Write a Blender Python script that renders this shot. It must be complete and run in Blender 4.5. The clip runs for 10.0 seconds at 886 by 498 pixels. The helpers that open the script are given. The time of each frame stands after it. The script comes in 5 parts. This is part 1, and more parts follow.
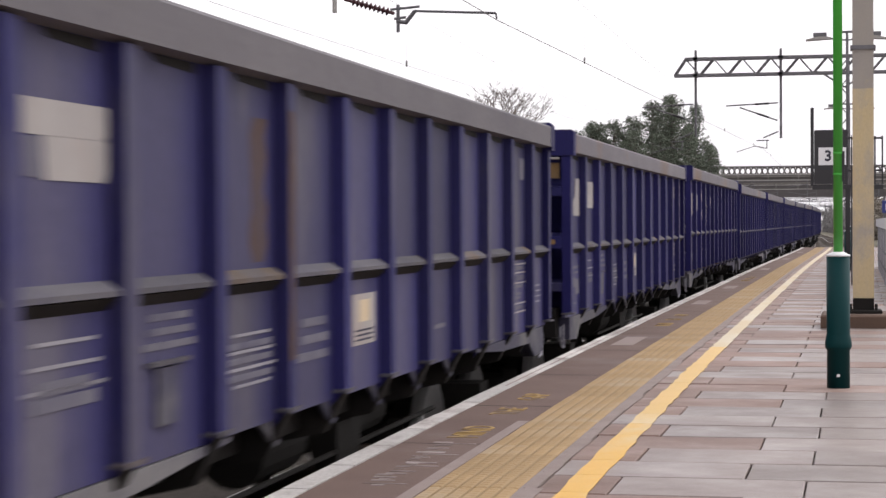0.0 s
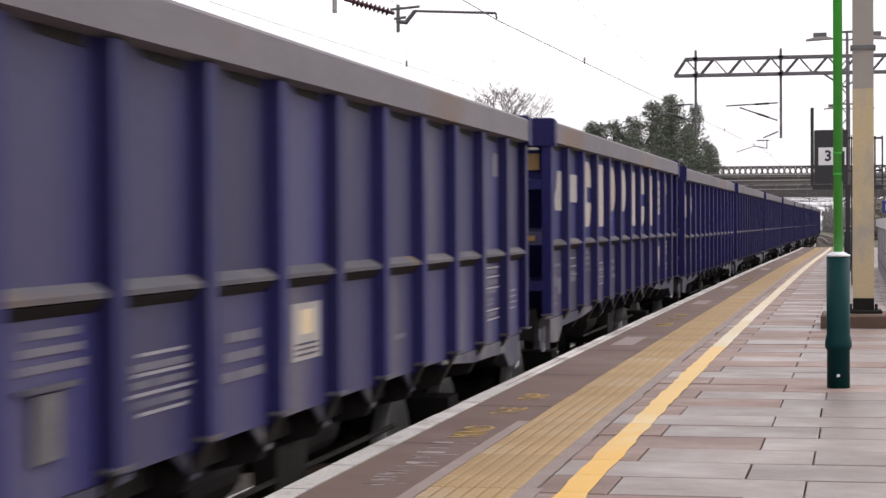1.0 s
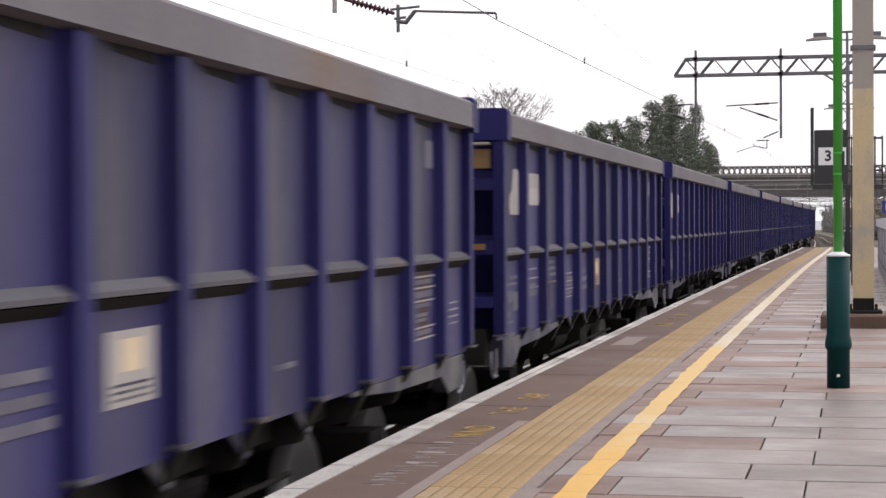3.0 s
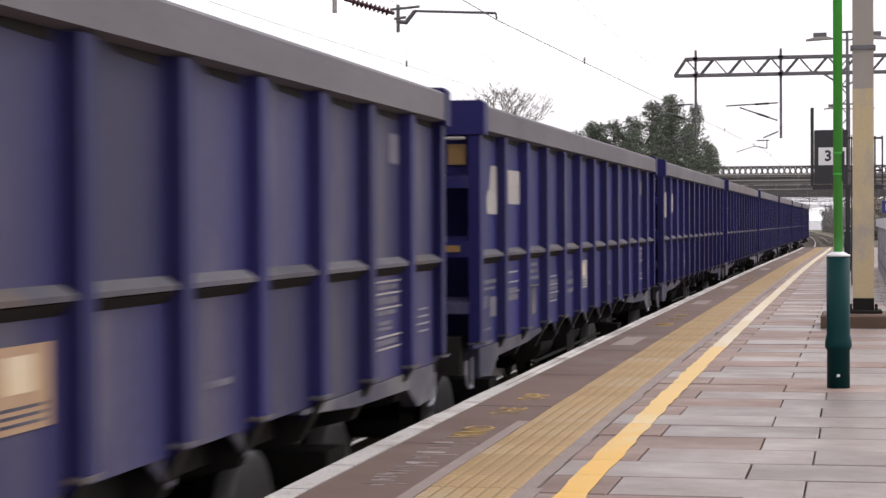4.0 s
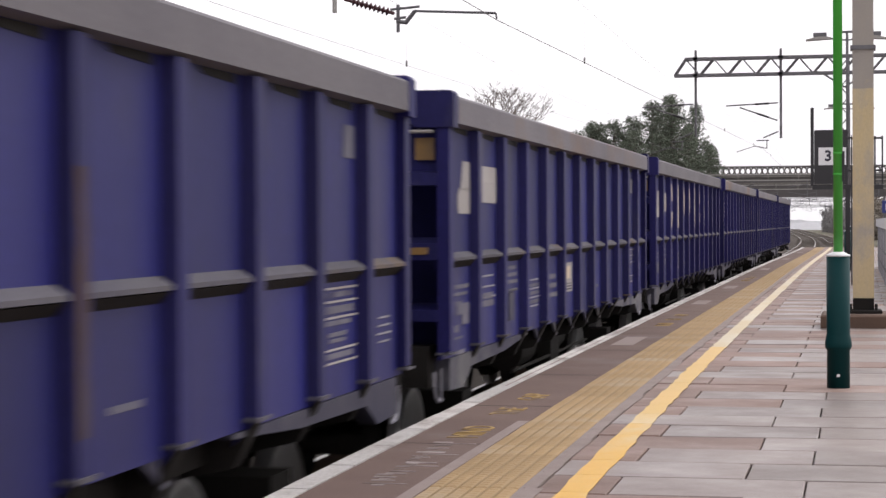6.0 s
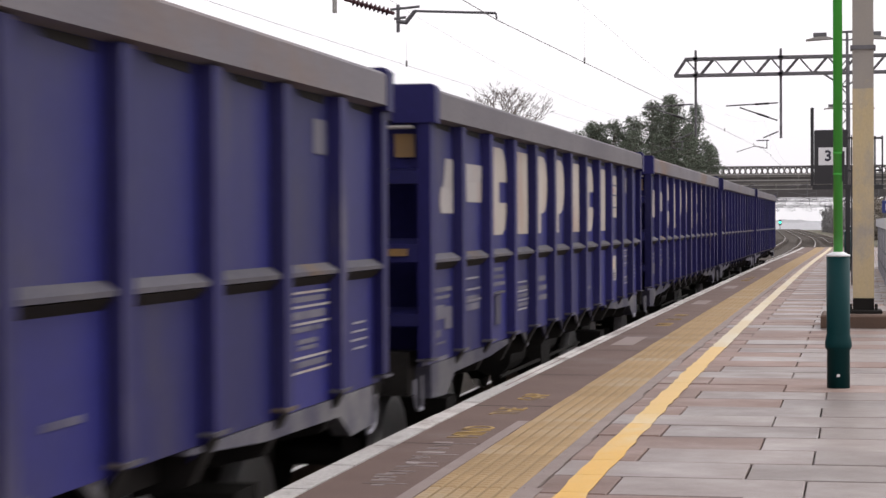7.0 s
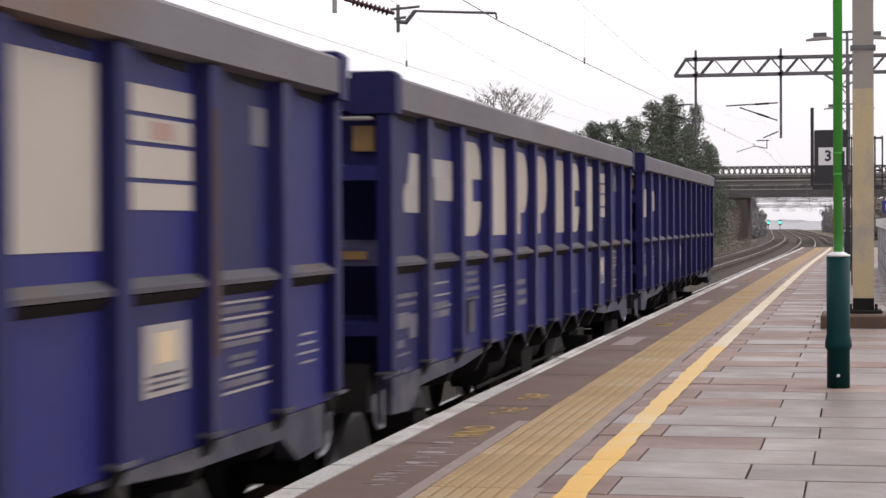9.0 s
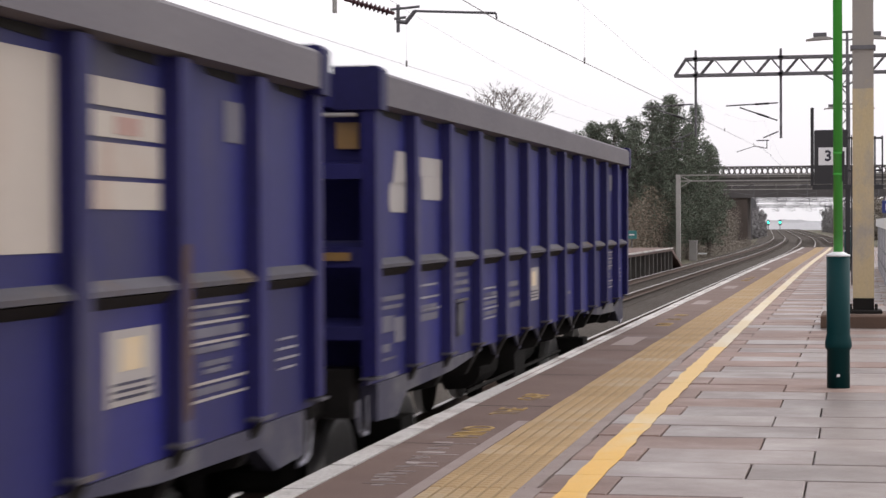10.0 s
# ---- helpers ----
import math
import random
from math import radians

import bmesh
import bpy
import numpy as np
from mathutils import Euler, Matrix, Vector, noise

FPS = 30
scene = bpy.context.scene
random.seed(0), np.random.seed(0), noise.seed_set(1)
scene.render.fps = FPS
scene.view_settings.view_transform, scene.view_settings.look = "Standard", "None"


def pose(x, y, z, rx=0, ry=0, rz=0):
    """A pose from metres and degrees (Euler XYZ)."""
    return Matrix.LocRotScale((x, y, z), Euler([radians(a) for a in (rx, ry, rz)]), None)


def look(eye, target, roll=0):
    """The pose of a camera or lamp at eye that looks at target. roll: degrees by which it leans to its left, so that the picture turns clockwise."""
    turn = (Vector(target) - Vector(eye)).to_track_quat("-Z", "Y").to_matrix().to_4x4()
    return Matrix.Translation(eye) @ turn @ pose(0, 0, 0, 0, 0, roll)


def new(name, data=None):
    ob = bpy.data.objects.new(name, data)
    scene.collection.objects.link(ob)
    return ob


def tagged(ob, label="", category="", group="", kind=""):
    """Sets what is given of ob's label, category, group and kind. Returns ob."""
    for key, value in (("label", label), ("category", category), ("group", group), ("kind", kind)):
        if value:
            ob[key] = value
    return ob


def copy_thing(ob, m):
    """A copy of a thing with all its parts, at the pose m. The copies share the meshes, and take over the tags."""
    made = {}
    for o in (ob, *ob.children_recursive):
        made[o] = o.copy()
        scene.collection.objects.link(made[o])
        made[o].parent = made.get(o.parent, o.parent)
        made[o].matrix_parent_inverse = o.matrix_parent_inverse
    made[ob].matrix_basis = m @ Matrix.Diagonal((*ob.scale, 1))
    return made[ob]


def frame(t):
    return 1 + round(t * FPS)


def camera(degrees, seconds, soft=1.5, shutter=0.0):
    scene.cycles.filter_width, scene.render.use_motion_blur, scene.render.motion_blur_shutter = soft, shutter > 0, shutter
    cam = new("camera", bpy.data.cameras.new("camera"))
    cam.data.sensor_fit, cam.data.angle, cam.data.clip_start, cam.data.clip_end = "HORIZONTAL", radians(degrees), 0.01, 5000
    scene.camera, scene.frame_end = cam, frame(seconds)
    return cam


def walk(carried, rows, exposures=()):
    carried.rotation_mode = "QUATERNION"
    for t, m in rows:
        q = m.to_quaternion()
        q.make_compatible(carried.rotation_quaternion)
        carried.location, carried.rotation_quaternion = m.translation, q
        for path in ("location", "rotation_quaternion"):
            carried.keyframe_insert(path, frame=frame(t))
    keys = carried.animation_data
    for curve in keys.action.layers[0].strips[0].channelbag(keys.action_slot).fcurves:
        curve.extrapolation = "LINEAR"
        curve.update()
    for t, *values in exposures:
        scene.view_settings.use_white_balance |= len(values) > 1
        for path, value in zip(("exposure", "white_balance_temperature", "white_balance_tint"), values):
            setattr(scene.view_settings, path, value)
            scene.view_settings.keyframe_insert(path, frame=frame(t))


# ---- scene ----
H = 1.27
TURN, TILT, LEAN = 11.93, -0.757, -0.3
cam = camera(25.4, 10.0, soft=1.5, shutter=0.35)
eye = pose(0, 0, H, 90 + TILT, 0, TURN) @ pose(0, 0, 0, 0, 0, LEAN)
walk(cam, [(0.0, eye), (10.0, eye)], exposures=[(0.0, 0.10, 6550, 14), (5.5, 0.09, 6550, 14), (7.5, -0.04, 6550, 14), (10.0, -0.06, 6550, 14)])

# ---- sky and light: an even white overcast ----
world = bpy.data.worlds.new("overcast_sky")
scene.world = world
world.use_nodes = True
wn, wl = world.node_tree.nodes, world.node_tree.links
wn.clear()
sky = wn.new("ShaderNodeTexSky")
sky.sky_type, sky.sun_disc = "NISHITA", False
sky.sun_elevation, sky.sun_rotation = radians(54), radians(49)
sky.air_density, sky.dust_density, sky.ozone_density = 1.0, 6.0, 1.0
grey = wn.new("ShaderNodeHueSaturation")
grey.inputs["Saturation"].default_value = 0.10
thin = wn.new("ShaderNodeBackground")
thin.inputs["Strength"].default_value = 0.06
cloud = wn.new("ShaderNodeBackground")
cloud.inputs["Color"].default_value = (0.985, 0.975, 1.0, 1)
cloud.inputs["Strength"].default_value = 0.95
both = wn.new("ShaderNodeAddShader")
wout = wn.new("ShaderNodeOutputWorld")
wl.new(sky.outputs[0], grey.inputs["Color"])
wl.new(grey.outputs[0], thin.inputs["Color"])
wl.new(thin.outputs[0], both.inputs[0])
wl.new(cloud.outputs[0], both.inputs[1])
wl.new(both.outputs[0], wout.inputs[0])
sun = new("sun", bpy.data.lights.new("sun", "SUN"))
sun.data.energy, sun.data.angle, sun.data.color = 0.7, radians(40), (1.0, 0.97, 0.93)
sun.matrix_basis = look((16, 14, 30), (0, 0, 0))

# ---- materials ----


def mat(name, base, other=None, rough=0.7, metal=0.0, scale=3.0, fine=60.0, mix=0.5, vary=0.12, bump=0.3, depth=0.01,
        stretch=(1, 1, 1), third=None, third_at=0.62, coat=0.0, rough_vary=0.12, spec=0.5, shelter=0.0):
    """base and other mottled at two scales; third comes in as patches; each object a shade of its own."""
    m = bpy.data.materials.new(name)
    m.use_nodes = True
    n, k = m.node_tree.nodes, m.node_tree.links
    b = n["Principled BSDF"]
    other = other or tuple(c * 0.7 for c in base)
    tc, info = n.new("ShaderNodeTexCoord"), n.new("ShaderNodeObjectInfo")
    mp = n.new("ShaderNodeMapping")
    mp.inputs["Scale"].default_value = stretch
    sh = n.new("ShaderNodeVectorMath")
    sh.operation = "MULTIPLY_ADD"
    sh.inputs[1].default_value = (1, 1, 1)
    rv = n.new("ShaderNodeCombineXYZ")
    mul = n.new("ShaderNodeMath")
    mul.operation = "MULTIPLY"
    mul.inputs[1].default_value = 37.0
    k.new(info.outputs["Random"], mul.inputs[0])
    for i in range(3):
        k.new(mul.outputs[0], rv.inputs[i])
    k.new(tc.outputs["Object"], sh.inputs[0])
    k.new(rv.outputs[0], sh.inputs[2])
    k.new(sh.outputs[0], mp.inputs["Vector"])

    def noise_node(s, detail=6.0, r=0.6):
        q = n.new("ShaderNodeTexNoise")
        q.inputs["Scale"].default_value, q.inputs["Detail"].default_value, q.inputs["Roughness"].default_value = s, detail, r
        k.new(mp.outputs[0], q.inputs["Vector"])
        return q

    def blend(kind, fac, a, c):
        q = n.new("ShaderNodeMix")
        q.data_type, q.blend_type = "RGBA", kind
        for sock, v in ((q.inputs[0], fac), (q.inputs[6], a), (q.inputs[7], c)):
            if isinstance(v, (tuple, list)):
                sock.default_value = (*v[:3], 1)
            elif isinstance(v, float):
                sock.default_value = v
            else:
                k.new(v, sock)
        return q.outputs[2]

    def ramp(src, lo, hi):
        q = n.new("ShaderNodeMapRange")
        q.inputs[1].default_value, q.inputs[2].default_value = lo, hi
        k.new(src, q.inputs[0])
        return q.outputs[0]

    big, small = noise_node(scale), noise_node(fine, 4.0, 0.7)
    f1 = ramp(big.outputs["Fac"], 0.5 - 0.25 * (2 - mix), 0.5 + 0.25 * (2 - mix) * (1.5 - mix))
    col = blend("MIX", f1, base, other)
    if third:
        pat = noise_node(scale * 0.45, 8.0, 0.65)
        amount = ramp(pat.outputs["Fac"], third_at - 0.06, third_at + 0.08)
        if shelter:
            # road dust settles on the windward part of a panel and washes off the lee of the next rib
            axes = n.new("ShaderNodeSeparateXYZ")
            k.new(tc.outputs["Generated"], axes.inputs[0])
            wob = n.new("ShaderNodeMath")
            wob.operation = "MULTIPLY_ADD"
            wob.inputs[1].default_value = 0.55
            k.new(pat.outputs["Fac"], wob.inputs[0])
            k.new(axes.outputs["Y"], wob.inputs[2])
            wind = n.new("ShaderNodeMapRange")
            wind.inputs[1].default_value, wind.inputs[2].default_value = 0.78, 1.08
            wind.inputs[3].default_value, wind.inputs[4].default_value = 1.0, 0.12
            k.new(wob.outputs[0], wind.inputs[0])
            least = n.new("ShaderNodeMath")
            least.operation = "MAXIMUM"
            least.inputs[1].default_value = shelter
            k.new(amount, least.inputs[0])
            both_f = n.new("ShaderNodeMath")
            both_f.operation = "MULTIPLY"
            k.new(least.outputs[0], both_f.inputs[0])
            k.new(wind.outputs[0], both_f.inputs[1])
            amount = both_f.outputs[0]
        col = blend("MIX", amount, col, third)
    g = ramp(small.outputs["Fac"], 0.25, 0.75)
    gv = n.new("ShaderNodeMapRange")
    gv.inputs[3].default_value, gv.inputs[4].default_value = 1 - vary, 1 + vary
    k.new(g, gv.inputs[0])
    ov = n.new("ShaderNodeMapRange")
    ov.inputs[3].default_value, ov.inputs[4].default_value = 1 - vary, 1 + vary
    k.new(info.outputs["Random"], ov.inputs[0])
    mm = n.new("ShaderNodeMath")
    mm.operation = "MULTIPLY"
    k.new(gv.outputs[0], mm.inputs[0])
    k.new(ov.outputs[0], mm.inputs[1])
    sc = n.new("ShaderNodeVectorMath")
    sc.operation = "SCALE"
    k.new(col, sc.inputs[0])
    k.new(mm.outputs[0], sc.inputs["Scale"])
    k.new(sc.outputs[0], b.inputs["Base Color"])
    rr = n.new("ShaderNodeMapRange")
    rr.inputs[3].default_value, rr.inputs[4].default_value = max(0.03, rough - rough_vary), min(1, rough + rough_vary)
    k.new(big.outputs["Fac"], rr.inputs[0])
    k.new(rr.outputs[0], b.inputs["Roughness"])
    b.inputs["Metallic"].default_value = metal
    b.inputs["Specular IOR Level"].default_value = spec
    if coat:
        b.inputs["Coat Weight"].default_value = coat
        b.inputs["Coat Roughness"].default_value = 0.2
    if bump:
        bp = n.new("ShaderNodeBump")
        bp.inputs["Strength"].default_value, bp.inputs["Distance"].default_value = bump, depth
        k.new(small.outputs["Fac"], bp.inputs["Height"])
        k.new(bp.outputs[0], b.inputs["Normal"])
    return m


def glow(name, colour, strength):
    m = bpy.data.materials.new(name)
    m.use_nodes = True
    b = m.node_tree.nodes["Principled BSDF"]
    b.inputs["Base Color"].default_value = (*colour, 1)
    b.inputs["Emission Color"].default_value = (*colour, 1)
    b.inputs["Emission Strength"].default_value = strength
    return m


DUST = (0.092, 0.085, 0.119)
M_BLUE = mat("blue_paint_dusty", (0.00896, 0.00784, 0.07392), (0.02464, 0.0224, 0.0952), 0.62, 0, 1.3, 40, 0.6, 0.28, 0.15, 0.004, (1, 1, 0.35), DUST, 0.50, spec=0.22, shelter=0.40)
M_BLUE2 = mat("blue_paint_cleaner", (0.0072, 0.0070, 0.080), (0.0105, 0.0122, 0.132), 0.58, 0, 1.3, 40, 0.6, 0.28, 0.15, 0.004, (1, 1, 0.35), (0.047, 0.043, 0.080), 0.56, spec=0.22, shelter=0.24)
M_BROWN = mat("blue_paint_under_brown_dust", (0.0125, 0.0105, 0.070), (0.030, 0.026, 0.070), 0.66, 0, 1.3, 40, 0.6, 0.28, 0.15, 0.004, (1, 1, 0.35), (0.108, 0.092, 0.088), 0.49, spec=0.2, shelter=0.55)
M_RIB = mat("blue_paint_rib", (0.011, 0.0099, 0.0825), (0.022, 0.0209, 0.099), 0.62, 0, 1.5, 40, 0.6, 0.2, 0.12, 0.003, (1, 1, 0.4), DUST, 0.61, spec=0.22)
# flanks and end recesses: less dust, and their shade put into the colour
M_FLANK = mat("shaded_clean_blue_paint", (0.008, 0.0068, 0.062), (0.013, 0.011, 0.085), 0.60, 0, 1.5, 40, 0.6, 0.2, 0.12, 0.003, (1, 1, 0.4), (0.035, 0.032, 0.075), 0.66, spec=0.22)
M_RIM = mat("grey_dusty_rim", (0.152, 0.141, 0.150), (0.110, 0.102, 0.120), 0.7, 0, 0.9, 30, 0.6, 0.14, 0.25, 0.006, (1, 0.6, 1), (0.15, 0.095, 0.065), 0.63, spec=0.3)
M_LEDGE = mat("dust_covered_ledge", (0.098, 0.092, 0.097), (0.060, 0.056, 0.080), 0.8, 0, 2.0, 40, 0.5, 0.2, 0.25, 0.005, third=(0.13, 0.085, 0.045), third_at=0.62, spec=0.25)
M_SKIRT = mat("grimy_solebar", (0.058, 0.055, 0.075), (0.030, 0.028, 0.060), 0.7, 0, 1.6, 35, 0.5, 0.15, 0.25, 0.006, third=(0.135, 0.13, 0.133), third_at=0.54, spec=0.25)
M_STAIN = mat("rust_brown_stain", (0.085, 0.048, 0.030), (0.055, 0.036, 0.040), 0.8, 0, 3, 40, 0.5, 0.15, 0.1, 0.003, (1, 1, 0.3), (0.05, 0.045, 0.07), 0.56, spec=0.2)
# underframe steel; its black also paints shade under ledges and rims
M_UNDER = mat("oily_black_steel_and_shade", (0.012, 0.011, 0.011), (0.024, 0.021, 0.019), 0.7, 0.0, 4, 60, 0.5, 0.2, 0.3, 0.005, spec=0.08)
M_BOGIE = mat("brake_dust_steel", (0.011, 0.010, 0.009), (0.024, 0.021, 0.019), 0.8, 0.0, 3, 60, 0.5, 0.2, 0.3, 0.006, spec=0.15)
M_DISC = mat("brake_dusted_wheel_disc", (0.058, 0.052, 0.047), (0.034, 0.030, 0.028), 0.75, 0, 5, 60, 0.5, 0.12, 0.2, 0.003)
M_WHEEL = mat("bright_wheel_steel", (0.42, 0.41, 0.40), (0.25, 0.24, 0.23), 0.35, 0.7, 6, 60, 0.5, 0.1, 0.1, 0.002)
M_WHITE = mat("worn_white_marking", (0.36, 0.335, 0.32), (0.27, 0.25, 0.245), 0.6, 0, 2.5, 40, 0.5, 0.08, 0.05, 0.002, (1, 1, 0.4), (0.30, 0.24, 0.21), 0.60)
M_CREAM = mat("cream_marking", (0.44, 0.39, 0.335), (0.36, 0.32, 0.285), 0.6, 0, 2.0, 40, 0.5, 0.06, 0.05, 0.002, (1, 1, 0.4), (0.34, 0.24, 0.19), 0.60)
M_LINES = mat("small_print_white", (0.29, 0.28, 0.30), (0.15, 0.145, 0.19), 0.6, 0, 5, 60, 0.5, 0.08, 0.0)
M_FADED = mat("faded_grimy_marking", (0.165, 0.158, 0.180), (0.075, 0.072, 0.115), 0.65, 0, 4, 50, 0.5, 0.1, 0.0, 0.003, (1, 1, 0.5), (0.03, 0.028, 0.08), 0.60, spec=0.2)
M_PLATE = mat("orange_white_plate", (0.60, 0.53, 0.42), (0.55, 0.40, 0.20), 0.5, 0, 4, 60, 0.5, 0.06, 0.0)
M_TAN = mat("faded_orange_plate", (0.38, 0.24, 0.13), (0.30, 0.19, 0.12), 0.5, 0, 4, 60, 0.5, 0.06, 0.0)
M_AMBER = mat("amber_plate", (0.34, 0.19, 0.045), (0.19, 0.125, 0.075), 0.4, 0, 8, 60, 0.5, 0.06, 0.0)
M_REDM = mat("faded_red_marking", (0.36, 0.19, 0.155), (0.33, 0.23, 0.20), 0.6, 0, 5, 60, 0.5, 0.06, 0.0)

M_COPING = mat("worn_white_coping", (0.60, 0.58, 0.56), (0.42, 0.39, 0.37), 0.65, 0, 3.5, 45, 0.5, 0.20, 0.7, 0.008, (1, 0.5, 1), (0.27, 0.23, 0.21), 0.57)
M_TARMAC = mat("brown_platform_asphalt", (0.186, 0.126, 0.106), (0.142, 0.098, 0.085), 0.75, 0, 1.2, 90, 0.6, 0.14, 0.6, 0.006, third=(0.1914, 0.145, 0.1334), third_at=0.62, spec=0.18)
M_TACT = mat("buff_tactile_concrete", (0.375, 0.255, 0.130), (0.30, 0.208, 0.112), 0.75, 0, 1.5, 60, 0.6, 0.08, 0.3, 0.003, third=(0.33, 0.262, 0.18), third_at=0.60, spec=0.2)
M_CEMENT = mat("grey_cement_strip", (0.275, 0.222, 0.205), (0.20, 0.158, 0.143), 0.7, 0, 3, 70, 0.5, 0.1, 0.4, 0.005, spec=0.2)
M_SLAB_P = mat("damp_pink_slab", (0.228, 0.142, 0.114), (0.165, 0.106, 0.088), 0.56, 0, 1.6, 80, 0.6, 0.17, 0.35, 0.003, third=(0.25, 0.188, 0.164), third_at=0.60, rough_vary=0.3, spec=0.33)
M_SLAB_G = mat("damp_grey_slab", (0.222, 0.180, 0.166), (0.155, 0.124, 0.114), 0.44, 0, 1.6, 80, 0.6, 0.17, 0.35, 0.003, third=(0.185, 0.145, 0.130), third_at=0.56, rough_vary=0.32, spec=0.45)
M_JOINT = mat("dark_joint_grit", (0.085, 0.067, 0.058), (0.055, 0.044, 0.038), 0.9, 0, 6, 90, 0.5, 0.15, 0.5, 0.005)
M_YELLOW = mat("yellow_line_paint", (0.62, 0.335, 0.035), (0.56, 0.34, 0.075), 0.5, 0, 2.2, 70, 0.5, 0.08, 0.25, 0.003, (1, 0.5, 1), (0.54, 0.39, 0.17), 0.54, spec=0.4)
M_YELLOW_WORN_SHEEN = mat("worn_yellow_line_with_sheen", (0.59, 0.36, 0.085), (0.55, 0.375, 0.14), 0.5, 0, 2.2, 70, 0.5, 0.08, 0.25, 0.003, (1, 0.5, 1), (0.56, 0.43, 0.23), 0.56, spec=0.4)
M_YELLOW_PALE = mat("pale_yellow_line_with_sheen", (0.58, 0.45, 0.25), (0.56, 0.46, 0.30), 0.5, 0, 1.2, 70, 0.5, 0.10, 0.25, 0.003, (1, 0.5, 1), (0.60, 0.53, 0.40), 0.54, spec=0.4)
M_YTEXT = mat("worn_yellow_lettering", (0.42, 0.27, 0.08), (0.28, 0.19, 0.09), 0.7, 0, 8, 80, 0.5, 0.1, 0.2, 0.003, third=(0.16, 0.125, 0.11), third_at=0.56, spec=0.2)
M_WTEXT = mat("worn_white_paint", (0.36, 0.315, 0.30), (0.27, 0.225, 0.21), 0.7, 0, 6, 80, 0.5, 0.1, 0.2, 0.003, third=(0.15, 0.118, 0.11), third_at=0.50, spec=0.2)
M_TEAL = mat("dark_teal_gloss_paint", (0.003, 0.040, 0.043), (0.002, 0.033, 0.036), 0.5, 0, 4, 60, 0.5, 0.06, 0.08, 0.002, spec=0.12)
M_GREEN = mat("bright_green_gloss_paint", (0.055, 0.40, 0.045), (0.045, 0.34, 0.04), 0.35, 0, 4, 60, 0.5, 0.05, 0.06, 0.002, coat=0.2)
M_CAP = mat("white_cap_paint", (0.75, 0.76, 0.77), (0.66, 0.67, 0.68), 0.4, 0, 6, 60, 0.5, 0.05, 0.05)
M_MAST = mat("cream_mast_paint", (0.50, 0.385, 0.20), (0.42, 0.35, 0.25), 0.6, 0, 3.5, 50, 0.35, 0.10, 0.35, 0.006, (1, 1, 0.6), (0.34, 0.30, 0.25), 0.54)
M_MASTG = mat("greyed_mast_paint", (0.37, 0.325, 0.275), (0.30, 0.28, 0.27), 0.6, 0, 3.5, 50, 0.35, 0.08, 0.25, 0.004, third=(0.45, 0.36, 0.22), third_at=0.60)
M_RUST = mat("rusty_plinth", (0.105, 0.062, 0.042), (0.07, 0.045, 0.033), 0.85, 0, 4, 60, 0.5, 0.15, 0.5, 0.008)
M_STEEL = mat("weathered_galvanised_steel", (0.16, 0.155, 0.165), (0.11, 0.105, 0.115), 0.6, 0.4, 5, 60, 0.5, 0.1, 0.1)
M_PALE = mat("pale_grey_mast", (0.38, 0.36, 0.34), (0.31, 0.295, 0.28), 0.6, 0.1, 3, 60, 0.5, 0.08, 0.1)
M_WIRE = mat("grimy_copper_wire", (0.22, 0.21, 0.205), (0.17, 0.165, 0.16), 0.6, 0.2, 5, 60, 0.5, 0.05, 0)
M_INSUL = mat("brown_insulator", (0.085, 0.032, 0.038), (0.06, 0.025, 0.03), 0.35, 0, 6, 60, 0.5, 0.1, 0)
M_BLACK = mat("black_sign_casing", (0.016, 0.015, 0.018), (0.022, 0.02, 0.024), 0.45, 0, 4, 60, 0.5, 0.08, 0.05)
M_SIGN = mat("white_sign_face", (0.78, 0.77, 0.78), (0.72, 0.71, 0.72), 0.4, 0, 3, 60, 0.5, 0.03, 0)
M_INK = mat("dark_sign_ink", (0.03, 0.03, 0.05), None, 0.5, 0, 4, 60, 0.5, 0.05, 0)
M_NAVY = mat("navy_sign_blue", (0.02, 0.035, 0.20), None, 0.4, 0, 4, 60, 0.5, 0.05, 0)
M_TEALS = mat("teal_sign", (0.04, 0.22, 0.22), None, 0.4, 0, 4, 60, 0.5, 0.05, 0)
M_PANEL = mat("pale_grey_panel", (0.40, 0.40, 0.43), (0.34, 0.34, 0.37), 0.5, 0, 2, 50, 0.5, 0.06, 0.1)
M_CONC = mat("weathered_concrete", (0.20, 0.185, 0.17), (0.14, 0.128, 0.12), 0.85, 0, 0.8, 30, 0.5, 0.12, 0.4, 0.01, third=(0.10, 0.09, 0.085), third_at=0.6)
M_BRIDGE = mat("sooty_bridge_girder", (0.115, 0.105, 0.103), (0.09, 0.082, 0.082), 0.8, 0, 0.5, 20, 0.5, 0.1, 0.3, 0.01)
M_BRICK = mat("dark_abutment_brick", (0.105, 0.080, 0.068), (0.07, 0.057, 0.05), 0.9, 0, 0.6, 25, 0.5, 0.15, 0.4, 0.01)
M_TIMBER = mat("grey_weathered_timber", (0.105, 0.095, 0.085), (0.07, 0.063, 0.058), 0.85, 0, 3, 60, 0.5, 0.15, 0.3)
M_BALLAST = mat("dirty_ballast", (0.074, 0.062, 0.053), (0.048, 0.041, 0.035), 0.95, 0, 0.5, 14, 0.6, 0.35, 1.0, 0.05, spec=0.15)
M_SOIL = mat("winter_scrub_ground", (0.085, 0.07, 0.045), (0.05, 0.052, 0.028), 0.95, 0, 0.25, 8, 0.6, 0.3, 0.8, 0.05, third=(0.12, 0.095, 0.06), third_at=0.6)
